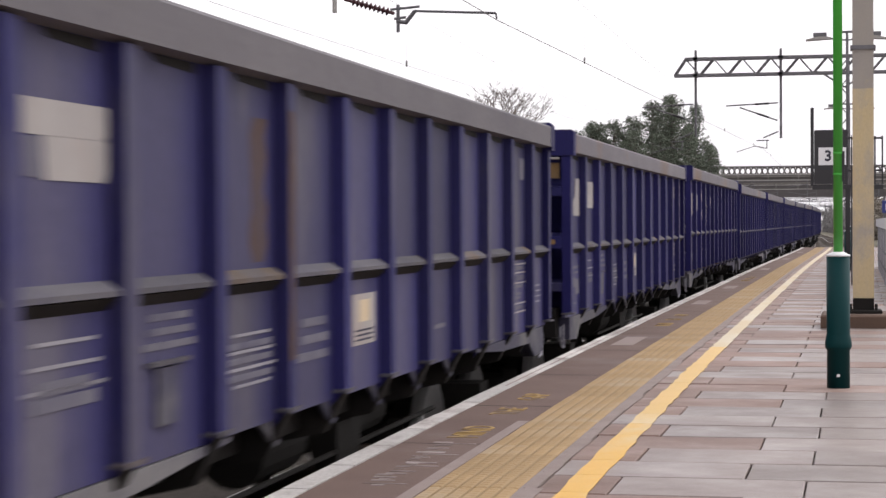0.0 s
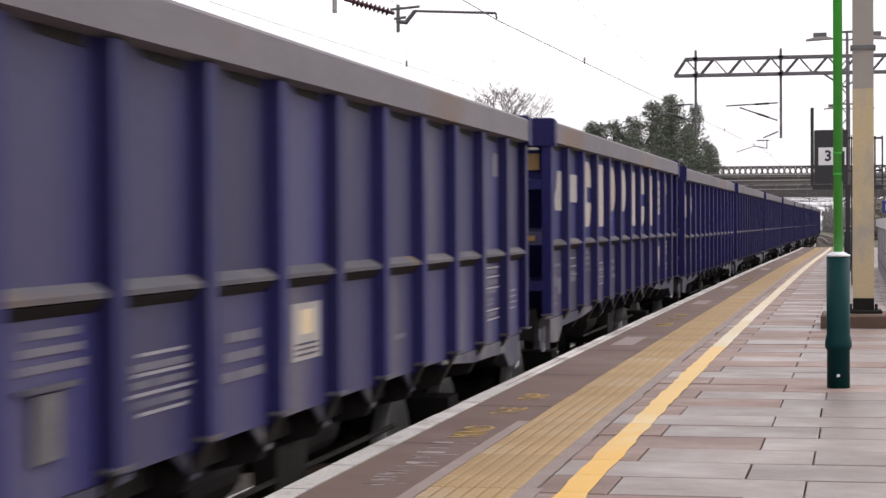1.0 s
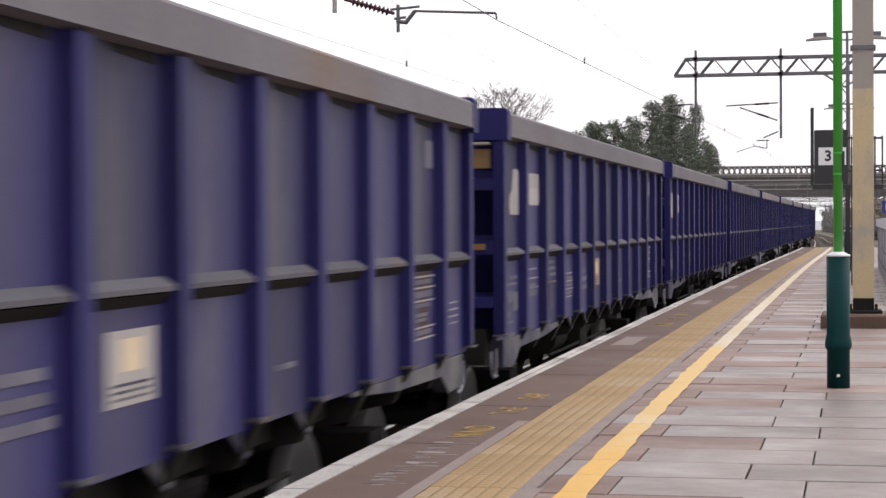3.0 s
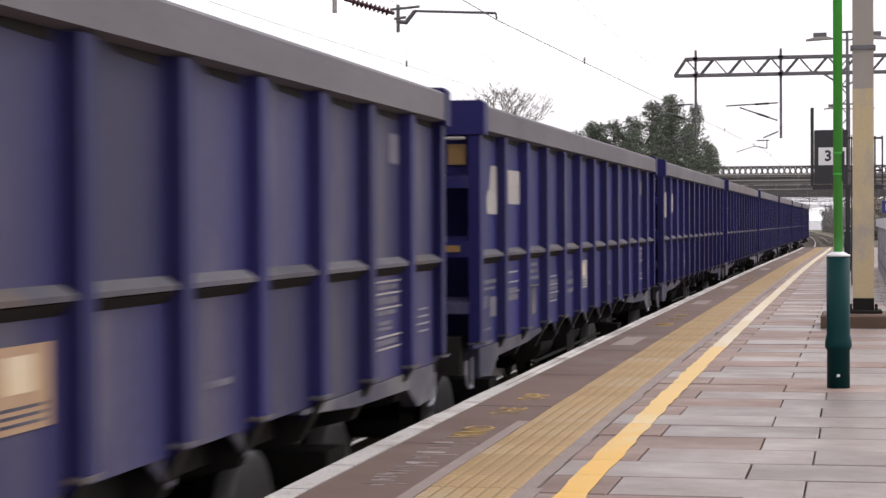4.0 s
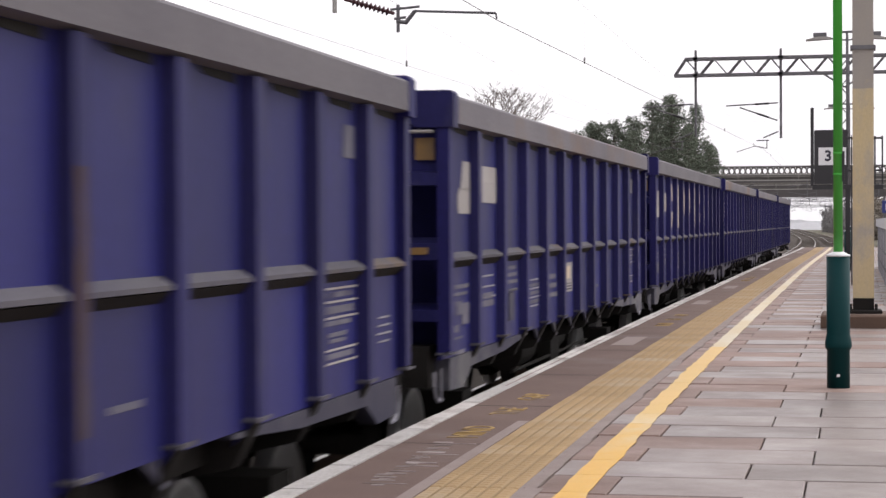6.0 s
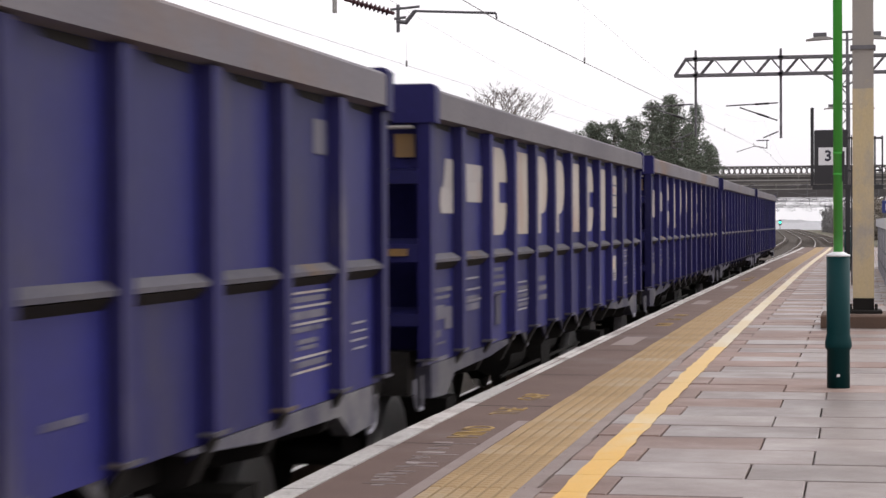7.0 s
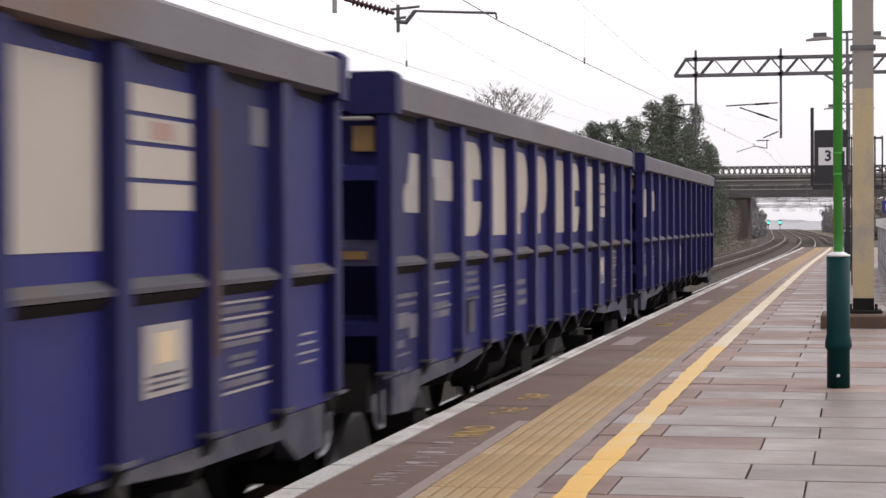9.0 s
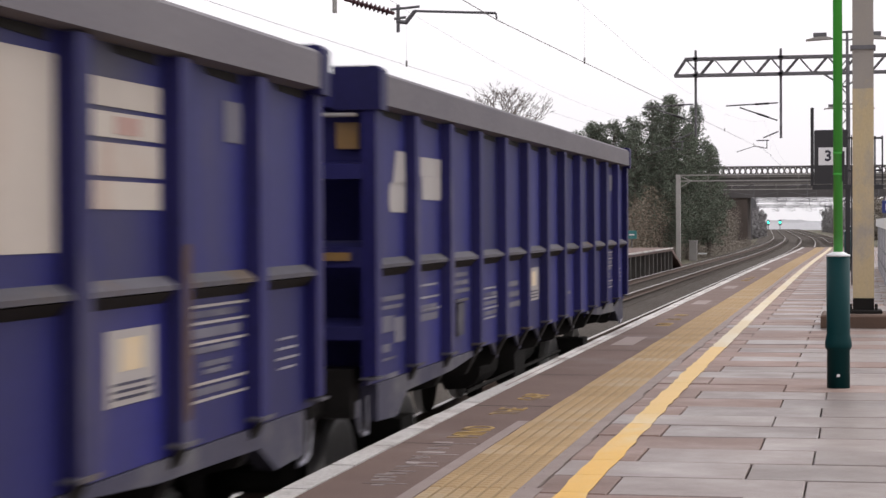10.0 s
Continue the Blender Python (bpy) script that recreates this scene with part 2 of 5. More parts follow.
M_SLEEPER = mat("stained_concrete_sleeper", (0.085, 0.073, 0.063), (0.062, 0.053, 0.046), 0.9, 0, 3, 50, 0.5, 0.12, 0.4, spec=0.2)
M_RAIL = mat("rusty_rail_web", (0.10, 0.062, 0.042), (0.07, 0.045, 0.034), 0.8, 0.1, 4, 60, 0.5, 0.1, 0.2)
M_RAILTOP = mat("polished_rail_head", (0.50, 0.48, 0.46), (0.40, 0.38, 0.37), 0.42, 0.9, 3, 60, 0.5, 0.05, 0)
# conifer and scrub leaves are lightened to carry some distance haze
M_CONIFER = mat("dark_conifer_leaf", (0.130, 0.153, 0.120), (0.158, 0.178, 0.140), 1.0, 0, 0.8, 6, 0.5, 0.15, 0, spec=0.0)
M_SCRUB = mat("brown_winter_scrub", (0.20, 0.165, 0.132), (0.17, 0.145, 0.118), 1.0, 0, 0.6, 6, 0.5, 0.15, 0, spec=0.0)
M_IVY = mat("dark_scrub_leaf", (0.215, 0.195, 0.168), (0.255, 0.225, 0.19), 1.0, 0, 0.6, 6, 0.5, 0.15, 0, spec=0.0)
M_BARK = mat("grey_bark", (0.16, 0.13, 0.115), (0.11, 0.09, 0.08), 0.9, 0, 3, 40, 0.5, 0.15, 0.3)
# farther trees: the haze is put into their pale base colour
M_MISTY = mat("haze_tinted_winter_trees", (0.27, 0.262, 0.262), (0.23, 0.222, 0.222), 1.0, 0, 0.3, 4, 0.5, 0.1, 0, spec=0.0)
M_HAZE = mat("haze_tinted_far_trees", (0.52, 0.52, 0.54), (0.44, 0.44, 0.46), 1.0, 0, 0.08, 2, 0.5, 0.1, 0)
M_SIGNALG = glow("green_signal_lamp", (0.05, 0.95, 0.62), 3.0)

# ---- mesh helpers ----


class Geo:
    """Faces gathered in lists and made into one mesh."""

    def __init__(self):
        self.v, self.f = [], []

    def add(self, verts, faces):
        o = len(self.v)
        self.v.extend(verts)
        self.f.extend([tuple(i + o for i in f) for f in faces])
        return self

    def box(self, x0, x1, y0, y1, z0, z1, m=None):
        vs = [(x, y, z) for x in (x0, x1) for y in (y0, y1) for z in (z0, z1)]
        if m is not None:
            vs = [tuple(m @ Vector(p)) for p in vs]
        return self.add(vs, [(0, 1, 3, 2), (4, 6, 7, 5), (0, 4, 5, 1), (2, 3, 7, 6), (0, 2, 6, 4), (1, 5, 7, 3)])

    def slab(self, x0, x1, y0, y1, z0, z1, c=0.01):
        """A box with a bevelled upper edge."""
        vs = [(x0, y0, z0), (x1, y0, z0), (x1, y1, z0), (x0, y1, z0), (x0, y0, z1 - c), (x1, y0, z1 - c), (x1, y1, z1 - c), (x0, y1, z1 - c),
              (x0 + c, y0 + c, z1), (x1 - c, y0 + c, z1), (x1 - c, y1 - c, z1), (x0 + c, y1 - c, z1)]
        fs = [(8, 9, 10, 11)]
        for a in range(4):
            b = (a + 1) % 4
            fs += [(a, b, b + 4, a + 4), (a + 4, b + 4, b + 8, a + 8)]
        return self.add(vs, fs)

    def prism(self, outline, axis, a, b):
        """An outline of (u, v) swept from a to b along an axis; u, v are the other two axes in order."""
        n = len(outline)

        def at(u, v, w):
            return {"x": (w, u, v), "y": (u, w, v), "z": (u, v, w)}[axis]
        vs = [at(u, v, a) for u, v in outline] + [at(u, v, b) for u, v in outline]
        return self.add(vs, [tuple(range(n))[::-1], tuple(range(n, 2 * n))] + [(i, (i + 1) % n, (i + 1) % n + n, i + n) for i in range(n)])

    def tube(self, p, q, r0, r1=None, n=8, caps=True):
        p, q = Vector(p), Vector(q)
        r1 = r0 if r1 is None else r1
        d = (q - p).normalized()
        a = d.orthogonal().normalized()
        b = d.cross(a)
        ring = [(math.cos(2 * math.pi * i / n), math.sin(2 * math.pi * i / n)) for i in range(n)]
        vs = [tuple(p + r0 * (c * a + s * b)) for c, s in ring] + [tuple(q + r1 * (c * a + s * b)) for c, s in ring]
        fs = [(i, (i + 1) % n, (i + 1) % n + n, i + n) for i in range(n)]
        if caps:
            fs += [tuple(range(n))[::-1], tuple(range(n, 2 * n))]
        return self.add(vs, fs)

    def turned(self, profile, n=20, m=None):
        """A profile of (radius, z) turned about z."""
        vs, fs = [], []
        for r, z in profile:
            vs += [(r * math.cos(2 * math.pi * i / n), r * math.sin(2 * math.pi * i / n), z) for i in range(n)]
        for j in range(len(profile) - 1):
            fs += [(j * n + i, j * n + (i + 1) % n, (j + 1) * n + (i + 1) % n, (j + 1) * n + i) for i in range(n)]
        fs += [tuple(range(n))[::-1], tuple(range((len(profile) - 1) * n, len(profile) * n))]
        if m is not None:
            vs = [tuple(m @ Vector(p)) for p in vs]
        return self.add(vs, fs)

    def mesh(self, name, material, smooth=False):
        me = bpy.data.meshes.new(name)
        me.from_pydata(self.v, [], self.f)
        me.materials.append(material)
        bm = bmesh.new()
        bm.from_mesh(me)
        bmesh.ops.recalc_face_normals(bm, faces=bm.faces)
        if smooth:
            for f in bm.faces:
                f.smooth = len(f.verts) == 4
        bm.to_mesh(me)
        bm.free()
        return me


def part(name, geo, material, parent, label="", at=None, smooth=False):
    """One mesh object under a thing or a part. geo may be a Geo or a ready mesh."""
    me = geo.mesh(name, material, smooth) if isinstance(geo, Geo) else geo
    ob = new(name, me)
    ob.parent = parent
    if at is not None:
        ob.matrix_basis = at
    return tagged(ob, label)


def thing(name, label, category, at=None, group="", kind="", data=None):
    ob = new(name, data)
    if at is not None:
        ob.matrix_basis = at
    return tagged(ob, label, category, group, kind)


def lettering(text, size, material, name, bold=0.0):
    cu = bpy.data.curves.new(name, "FONT")
    cu.body, cu.size, cu.align_x, cu.align_y, cu.extrude = text, size, "CENTER", "CENTER", 0.002
    cu.offset = bold
    tmp = new("tmp_text", cu)
    bpy.context.view_layer.update()
    me = bpy.data.meshes.new_from_object(tmp.evaluated_get(bpy.context.evaluated_depsgraph_get()))
    bpy.data.objects.remove(tmp)
    me.materials.clear()
    me.materials.append(material)
    return me


# ---- plan ----
RAIL_Z = -0.915
TRACK_1, TRACK_2 = -4.10, -7.50
EDGE = -2.71
BEND_AT, BEND_TO, BEND_R = 120.0, 290.0, 3800.0


def bend(y):
    """How far the line has swung to the left at y: an arc, then straight on."""
    k = min(max(0.0, y - BEND_AT), BEND_TO - BEND_AT)
    return -k * k / (2 * BEND_R) - max(0.0, y - BEND_TO) * (BEND_TO - BEND_AT) / BEND_R


def sway(y):
    """The line eases away from the platform side along the first lengths, and is back in line by the bend."""
    k = min(1.0, max(0.0, (y - 95.0) / 45.0))
    return -0.135 * (1 - 8.1 / max(y, 5.0)) * (1 - k * k * (3 - 2 * k))


def edge_sway(y):
    """The platform follows the line, but its far half comes back to the straight."""
    k = min(1.0, max(0.0, (y - 48.0) / 45.0))
    return -0.15 * (1 - 8.3 / max(y, 5.0)) * (1 - 1.15 * k * k * (3 - 2 * k))


def edge_turn(y):
    return math.degrees(math.atan(edge_sway(y) - edge_sway(y + 1)))


def line(y):
    return bend(y) + sway(y)


def along(x0, x1, z0, z1, y0, y1, step=3.0):
    """A long bar that follows the platform."""
    q = Geo()
    n = max(1, int(round((y1 - y0) / step)))
    for i in range(n + 1):
        y = y0 + (y1 - y0) * i / n
        a, b = (x + edge_sway(y) for x in (x0, x1))
        q.v += [(a, y, z0), (b, y, z0), (b, y, z1), (a, y, z1)]
    for i in range(n):
        q.f += [(4 * i + j, 4 * i + (j + 1) % 4, 4 * i + 4 + (j + 1) % 4, 4 * i + 4 + j) for j in range(4)]
    q.f += [(3, 2, 1, 0), tuple(4 * n + j for j in range(4))]
    return q


# ---- ground, ballast and track ----
g = Geo()
g.add([(-3000, -500, -1.45), (3000, -500, -1.45), (3000, 4500, -1.45), (-3000, 4500, -1.45)], [(0, 1, 2, 3)])
thing("ground", "brown winter scrub ground beside the railway", "ground", kind="structure", data=g.mesh("ground", M_SOIL))


def strip(xl, xr, zl, zr, y0, y1, step=10.0):
    q = Geo()
    ys = [y0 + step * i for i in range(int((y1 - y0) / step) + 1)]
    for y in ys:
        q.v += [(xl + line(y), y, zl), (xr + line(y), y, zr)]
    q.f = [(2 * i, 2 * i + 1, 2 * i + 3, 2 * i + 2) for i in range(len(ys) - 1)]
    return q


bed = Geo()
ys = [-20 + 8 * i for i in range(78)]
prof = [(-10.6, -1.42), (-9.6, -1.135), (-2.4, -1.135)]
for y in ys:
    bed.v += [(x + line(y), y, z) for x, z in prof]
for i in range(len(ys) - 1):
    for j in range(2):
        a = i * 3 + j
        bed.f.append((a, a + 1, a + 4, a + 3))
ballast = thing("ballast", "dirty brown-grey stone ballast under the tracks", "ballast", kind="structure", data=bed.mesh("ballast", M_BALLAST))


def rail_line(x, y0, y1, extra=lambda y: 0.0):
    """Web and foot, and the polished head, as swept outlines that follow the bend."""
    outline = [(-0.07, -0.157), (0.07, -0.157), (0.07, -0.145), (0.012, -0.125), (0.012, -0.04), (0.035, -0.03), (0.035, -0.004), (-0.035, -0.004), (-0.035, -0.03), (-0.012, -0.04), (-0.012, -0.125), (-0.07, -0.145)]
    web, head = Geo(), Geo()
    yy = [y0 + 6.0 * i for i in range(int((y1 - y0) / 6.0) + 1)]
    n = len(outline)
    for y in yy:
        web.v += [(x + line(y) + extra(y) + u, y, RAIL_Z + v) for u, v in outline]
        head.v += [(x + line(y) + extra(y) - 0.03, y, RAIL_Z), (x + line(y) + extra(y) + 0.03, y, RAIL_Z)]
    for i in range(len(yy) - 1):
        web.f += [(i * n + j, i * n + (j + 1) % n, (i + 1) * n + (j + 1) % n, (i + 1) * n + j) for j in range(n)]
        head.f.append((2 * i, 2 * i + 1, 2 * i + 3, 2 * i + 2))
    return web, head


def branch(y):
    """The line on the other side of the island platform closes in beyond the platform's end."""
    k = min(1.0, max(0.0, (y - 105) / 110.0))
    return -6.3 * k * k * (3 - 2 * k)


def track(name_x, y0, y1, label, extra=lambda y: 0.0):
    t = thing("railway_track", label, "track", kind="structure")
    for dx in (-0.7525, 0.7525):
        web, head = rail_line(name_x + dx, y0, y1, extra)
        w = part("rail", web, M_RAIL, t)
        part("rail_head", head, M_RAILTOP, w, "polished steel running surface")
    sl = Geo()
    y = y0
    while y < min(y1, 260):
        cx = name_x + line(y) + extra(y)
        sl.slab(cx - 1.25, cx + 1.25, y - 0.13, y + 0.13, -1.22, -1.10, 0.03)
        y += 0.7
    part("sleepers", sl, M_SLEEPER, t, "stained concrete sleepers")["kind"] = "stuff"
    return t


track(TRACK_1, -20, 560, "main track with rusty rails and shining heads beside the platform")
track(TRACK_2, -20, 560, "second track with rusty rails and shining heads")
track(5.0, -20, 560, "track on the other side of the island platform", branch)
q = Geo()
ys = [-20 + 8 * i for i in range(78)]
for y in ys:
    q.v += [(2.9 + bend(y) + branch(y), y, -1.137), (6.6 + bend(y) + branch(y), y, -1.137), (7.6 + bend(y) + branch(y), y, -1.42)]
for i in range(len(ys) - 1):
    for j in range(2):
        k = i * 3 + j
        q.f.append((k, k + 1, k + 4, k + 3))
thing("ballast", "dirty stone ballast under the farther track", "ballast", kind="structure", data=q.mesh("ballast", M_BALLAST))

# ---- the island platform ----
PLAT_END = 97.0
PLAT_RIGHT = 3.2
base = along(EDGE + 0.06, PLAT_RIGHT, -1.44, -0.06, -12, PLAT_END)
platform = thing("platform", "island platform with damp paving slabs and a yellow line", "platform", kind="structure", data=base.mesh("platform", M_JOINT))
g = Geo()
g.box(EDGE + 0.04, PLAT_RIGHT, PLAT_END, PLAT_END + 0.25, -1.44, -0.02)
part("end_wall", g, M_TIMBER, platform, "dark end wall of the platform")
g = along(EDGE + 0.155, -2.01, -0.06, 0.0, -12, PLAT_END)
part("asphalt_strip", g, M_TARMAC, platform, "brown asphalt behind the coping")
rng = random.Random(3)
# coping stones with a nosing that overhangs the wall
stone_a = Geo()
stone_a.prism([(EDGE, -0.09), (EDGE + 0.15, -0.09), (EDGE + 0.15, 0.004), (EDGE + 0.02, 0.004), (EDGE, -0.012)], "y", 0.004, 0.908)
stone_me = stone_a.mesh("coping_stone", M_COPING)
y = -11.9
while y < PLAT_END - 0.5:
    part("coping_stone", stone_me, M_COPING, platform, at=pose(edge_sway(y) + rng.uniform(-0.004, 0.004), y, rng.uniform(-0.003, 0.002), 0, 0, edge_turn(y)))
    y += 0.912
g = along(-1.57, -1.49, -0.05, 0.001, -12, PLAT_END)
# cement smeared unevenly over the first joint
y = -11.0
while y < 45:
    v = y + rng.uniform(0.15, 0.7)
    e = -1.49 + rng.choice((-0.004, 0.006, 0.015, 0.025)) + rng.uniform(-0.005, 0.005)
    g.box(-1.55 + edge_sway(y), e + edge_sway(y), y, v, 0.0, 0.0042)
    y = v - 0.001
part("cement_strip", g, M_CEMENT, platform, "pale grey cement strip")
# dirt in the groove along the coping
g = along(EDGE + 0.094, EDGE + 0.101, 0.0, 0.0065, 15.0, 40.0)
part("coping_groove", g, M_CEMENT, platform, "dirty groove along the coping")

# tactile slabs with rows of blisters
TX0, TX1 = -2.01, -1.57


def tactile_mesh(blisters):
    q = Geo()
    q.slab(TX0 + 0.003, TX1 - 0.003, 0.003, 0.447, -0.05, 0.003, 0.004)
    if blisters:
        for i in range(6):
            cx = TX0 + 0.036 + i * 0.0733
            for j in range(6):
                cy = 0.04 + j * 0.0745
                v0 = [(cx + 0.024 * a, cy + 0.024 * b, 0.003) for a, b in ((-1, -1), (1, -1), (1, 1), (-1, 1))]
                v1 = [(cx + 0.014 * a, cy + 0.014 * b, 0.0065) for a, b in ((-1, -1), (1, -1), (1, 1), (-1, 1))]
                q.add(v0 + v1, [(4, 5, 6, 7)] + [(k, (k + 1) % 4, (k + 1) % 4 + 4, k + 4) for k in range(4)])
    return q.mesh("tactile_slab", M_TACT)


tact_a, tact_b = tactile_mesh(True), tactile_mesh(False)
y = -11.9
while y < PLAT_END - 0.5:
    part("tactile_slab", tact_a if y < 60 else tact_b, M_TACT, platform, at=pose(edge_sway(y), y, rng.uniform(-0.002, 0.002), 0, 0, edge_turn(y)))
    y += 0.45
# grooves between the rows of blisters, darkened by dirt
g = Geo()
for i in range(1, 6):
    cx = TX0 + i * 0.0733
    row = along(cx - 0.005, cx + 0.005, 0.004, 0.0062, -11.9, PLAT_END - 0.6)
    g.add(row.v, row.f)
part("dirt_line", g, mat("dirt_in_grooves", (0.20, 0.13, 0.055), (0.27, 0.19, 0.09), 0.8, 0, 2, 50, 0.5, 0.1, 0), platform, "dirt in the tactile grooves")

# the strip of narrow paving between the tactile slabs and the slabs, under the yellow line
LINE0, LINE1 = -1.362, -1.218
paving_rows = []


ROW = 0.636


def paving():
    """Two alternating rows across the platform, grey and pink: near slabs are parts, the rest one mesh each."""
    r = random.Random(11)
    pink, grey_s = Geo(), Geo()
    count = 0
    y0, i = 9.76 - 35 * ROW, 0
    cache = {}
    while y0 < PLAT_END - 0.7:
        grey_row = i % 2 == 0
        step = 0.918
        x = -1.155 if grey_row else -1.488
        cuts = [-1.49, x] if grey_row else [x]
        jig = r.uniform(-0.015, 0.015)
        if not grey_row:
            x = -1.455
        while x + step < PLAT_RIGHT - 0.2:
            x += step
            cuts.append(x + jig)
        cuts.append(PLAT_RIGHT)
        for j in range(len(cuts) - 1):
            a = cuts[j] + (edge_sway(y0) if j == 0 else 0.0)
            b = cuts[j + 1]
            grey = r.random() < 0.93 if grey_row else (r.random() < (0.10 if j == 0 else 0.5))
            if grey_row and j == 0:
                grey = False
            gap = 0.0045
            dz = r.uniform(-0.003, 0.003)
            if 7.5 < y0 < 38 and a < 1.7 and count < 290:
                w = round((b - a) * 200) / 200
                key = (w, grey)
                if key not in cache:
                    q = Geo()
                    q.slab(gap, w - gap, gap, ROW - gap, -0.06, 0.0, 0.006)
                    cache[key] = q.mesh("paving_slab", M_SLAB_G if grey else M_SLAB_P)
                paving_rows.append((cache[key], pose(a, y0, dz, r.uniform(-0.2, 0.2), r.uniform(-0.12, 0.12), 0)))
                count += 1
            else:
                (grey_s if grey else pink).slab(a + gap, b - gap, y0 + gap, y0 + ROW - gap, -0.06, dz, 0.006)
        y0 += ROW
        i += 1
    return pink, grey_s


far_p, far_g = paving()
part("pink_paving", far_p, M_SLAB_P, platform, "worn pink paving slabs")["kind"] = "stuff"
part("grey_paving", far_g, M_SLAB_G, platform, "worn grey paving slabs")["kind"] = "stuff"
# the safety line was painted slab by slab: a fresh length, then worn ones
# the farther lengths also carry the sky's sheen as paler colour
lengths = [(Geo(), M_YELLOW, "fresh yellow painted safety line"), (Geo(), M_YELLOW_WORN_SHEEN, "worn yellow safety line with painted sky sheen"), (Geo(), M_YELLOW_PALE, "pale worn safety line with painted sky sheen")]
y = 9.76 - 35 * ROW
r2 = random.Random(5)
a1, b1 = LINE0, LINE1
while y < PLAT_END - 0.8:
    yl = lengths[0 if y < 11.9 else 1 if y < 19.5 else 2][0]
    for s in range(3):
        a0, b0 = a1, b1
        a1, b1 = LINE0 + r2.uniform(-0.011, 0.009), LINE1 + r2.uniform(-0.009, 0.011)
        u, v = y + 0.002 + s * (ROW - 0.004) / 3, y + 0.002 + (s + 1) * (ROW - 0.004) / 3
        q = [(a0 + edge_sway(u), u), (b0 + edge_sway(u), u), (b1 + edge_sway(v), v), (a1 + edge_sway(v), v)]
        yl.add([(x, w, 0.0045) for x, w in q] + [(x, w, 0.0075) for x, w in q], [(3, 2, 1, 0), (4, 5, 6, 7)] + [(k, (k + 1) % 4, (k + 1) % 4 + 4, k + 4) for k in range(4)])
    y += ROW
for q, m, words in lengths:
    part("yellow_line", q, m, platform, words)

# painted words and worn paint on the asphalt
for word, off in (("MIND", -1.25), ("THE", 0.08), ("GAP", 1.17)):
    me = lettering(word, 0.27, M_YTEXT, "painted_word")
    for yy in (12.95, 25.6, 44.0):
        part("painted_word", me, M_YTEXT, platform, "worn yellow painted word", at=pose(-2.24 + edge_sway(yy + off), yy + off, 0.002, 0, 0, 90))
r3 = random.Random(8)
for k in range(26):
    yy = 9.25 + k * 0.075 + r3.uniform(-0.03, 0.03)
    q = Geo()
    a = -2.33 + edge_sway(yy) + r3.uniform(-0.05, 0.03)
    q.box(a, a + r3.uniform(0.04, 0.22), yy, yy + r3.uniform(0.012, 0.06), 0.0005, 0.002)
    part("worn_paint", q, M_WTEXT, platform, "worn white paint marks")
for yy, ln in ((20.2, 1.5), (30.3, 1.5), (37.5, 1.6), (52, 1.8), (66, 2.0), (80, 2.2)):
    q = Geo()
    q.box(-2.42 + edge_sway(yy), -2.19 + edge_sway(yy), yy, yy + ln, 0.0005, 0.002)
    part("grey_patch", q, M_CEMENT, platform, "pale rectangular patch on the asphalt")
for yy in (8.6, 11.05, 13.4, 16.2, 19.4, 23.5, 28.0):
    q = Geo()
    q.box(EDGE + 0.16 + edge_sway(yy), -2.02 + edge_sway(yy), yy, yy + 0.012, 0.0005, 0.0018)
    part("crack", q, M_JOINT, platform, "dark crack across the asphalt")
for yy in (10.2,):
    q = Geo()
    q = along(-2.085, -2.012, 0.0005, 0.002, yy - 3.0, yy + 2.2, 0.5)
    part("cement_patch", q, M_CEMENT, platform, "cement repair beside the tactile slabs")

# ---- the wagons ----
HALF = 6.85
BAYS, BAY = 12, 13.70 / 12
TOP, RIM_Z, MID_Z, RIB_Z = 3.105, 2.89, 1.94, 1.255
XP, XR, XRIM = 1.243, 1.315, 1.335


def rounded(y0, y1, z0, z1, r, corners):
    """A box outline with chosen corners rounded: near-low, far-low, far-high, near-high."""
    pts = []
    for (cy, cz, a0), on in zip(((y0 + r, z0 + r, 180), (y1 - r, z0 + r, 270), (y1 - r, z1 - r, 0), (y0 + r, z1 - r, 90)), corners):
        if on:
            pts += [(cy + r * math.cos(radians(a0 + 18 * k)), cz + r * math.sin(radians(a0 + 18 * k))) for k in range(6)]
        else:
            pts.append({180: (y0, z0), 270: (y1, z0), 0: (y1, z1), 90: (y0, z1)}[a0])
    return pts


def shape_notched(w, h):
    """A tall rounded block with a bite out of its far side, as three pieces."""
    return [rounded(-w / 2, w / 2, -h / 2, -h * 0.13, w * 0.3, (1, 1, 0, 0)), rounded(-w / 2, w / 2, h * 0.11, h / 2, w * 0.3, (0, 0, 1, 1)),
            [(-w / 2, -h * 0.13), (w * 0.08, -h * 0.13), (w * 0.08, h * 0.11), (-w / 2, h * 0.11)]]


def shape_tall(w, h):
    return [[(-w * 0.50, -h / 2), (w * 0.48, -h / 2), (w * 0.44, h / 2), (-w * 0.34, h / 2)]]


def shape_round(w, h):
    return [rounded(-w / 2, w / 2, -h * 0.24, h / 2, w * 0.32, (0, 1, 1, 0)), [(-w / 2, -h / 2), (w * 0.02, -h / 2), (w * 0.02, -h * 0.24), (-w / 2, -h * 0.24)]]


def shape_bars(w, h):
    return [[(-w / 2, -h / 2), (w * 0.45, -h / 2), (w * 0.45, h / 2), (-w / 2, h / 2)]]


def flat_on_side(outline, yc, zc, x=XP, thick=0.004, lean=0.0):
    """An outline laid on the platform-side panel; u runs along the wagon, away from the near end."""
    q = Geo()
    q.prism([(yc + u + lean * v, zc + v) for u, v in outline], "x", x + 0.001, x + 0.001 + thick)
    return q


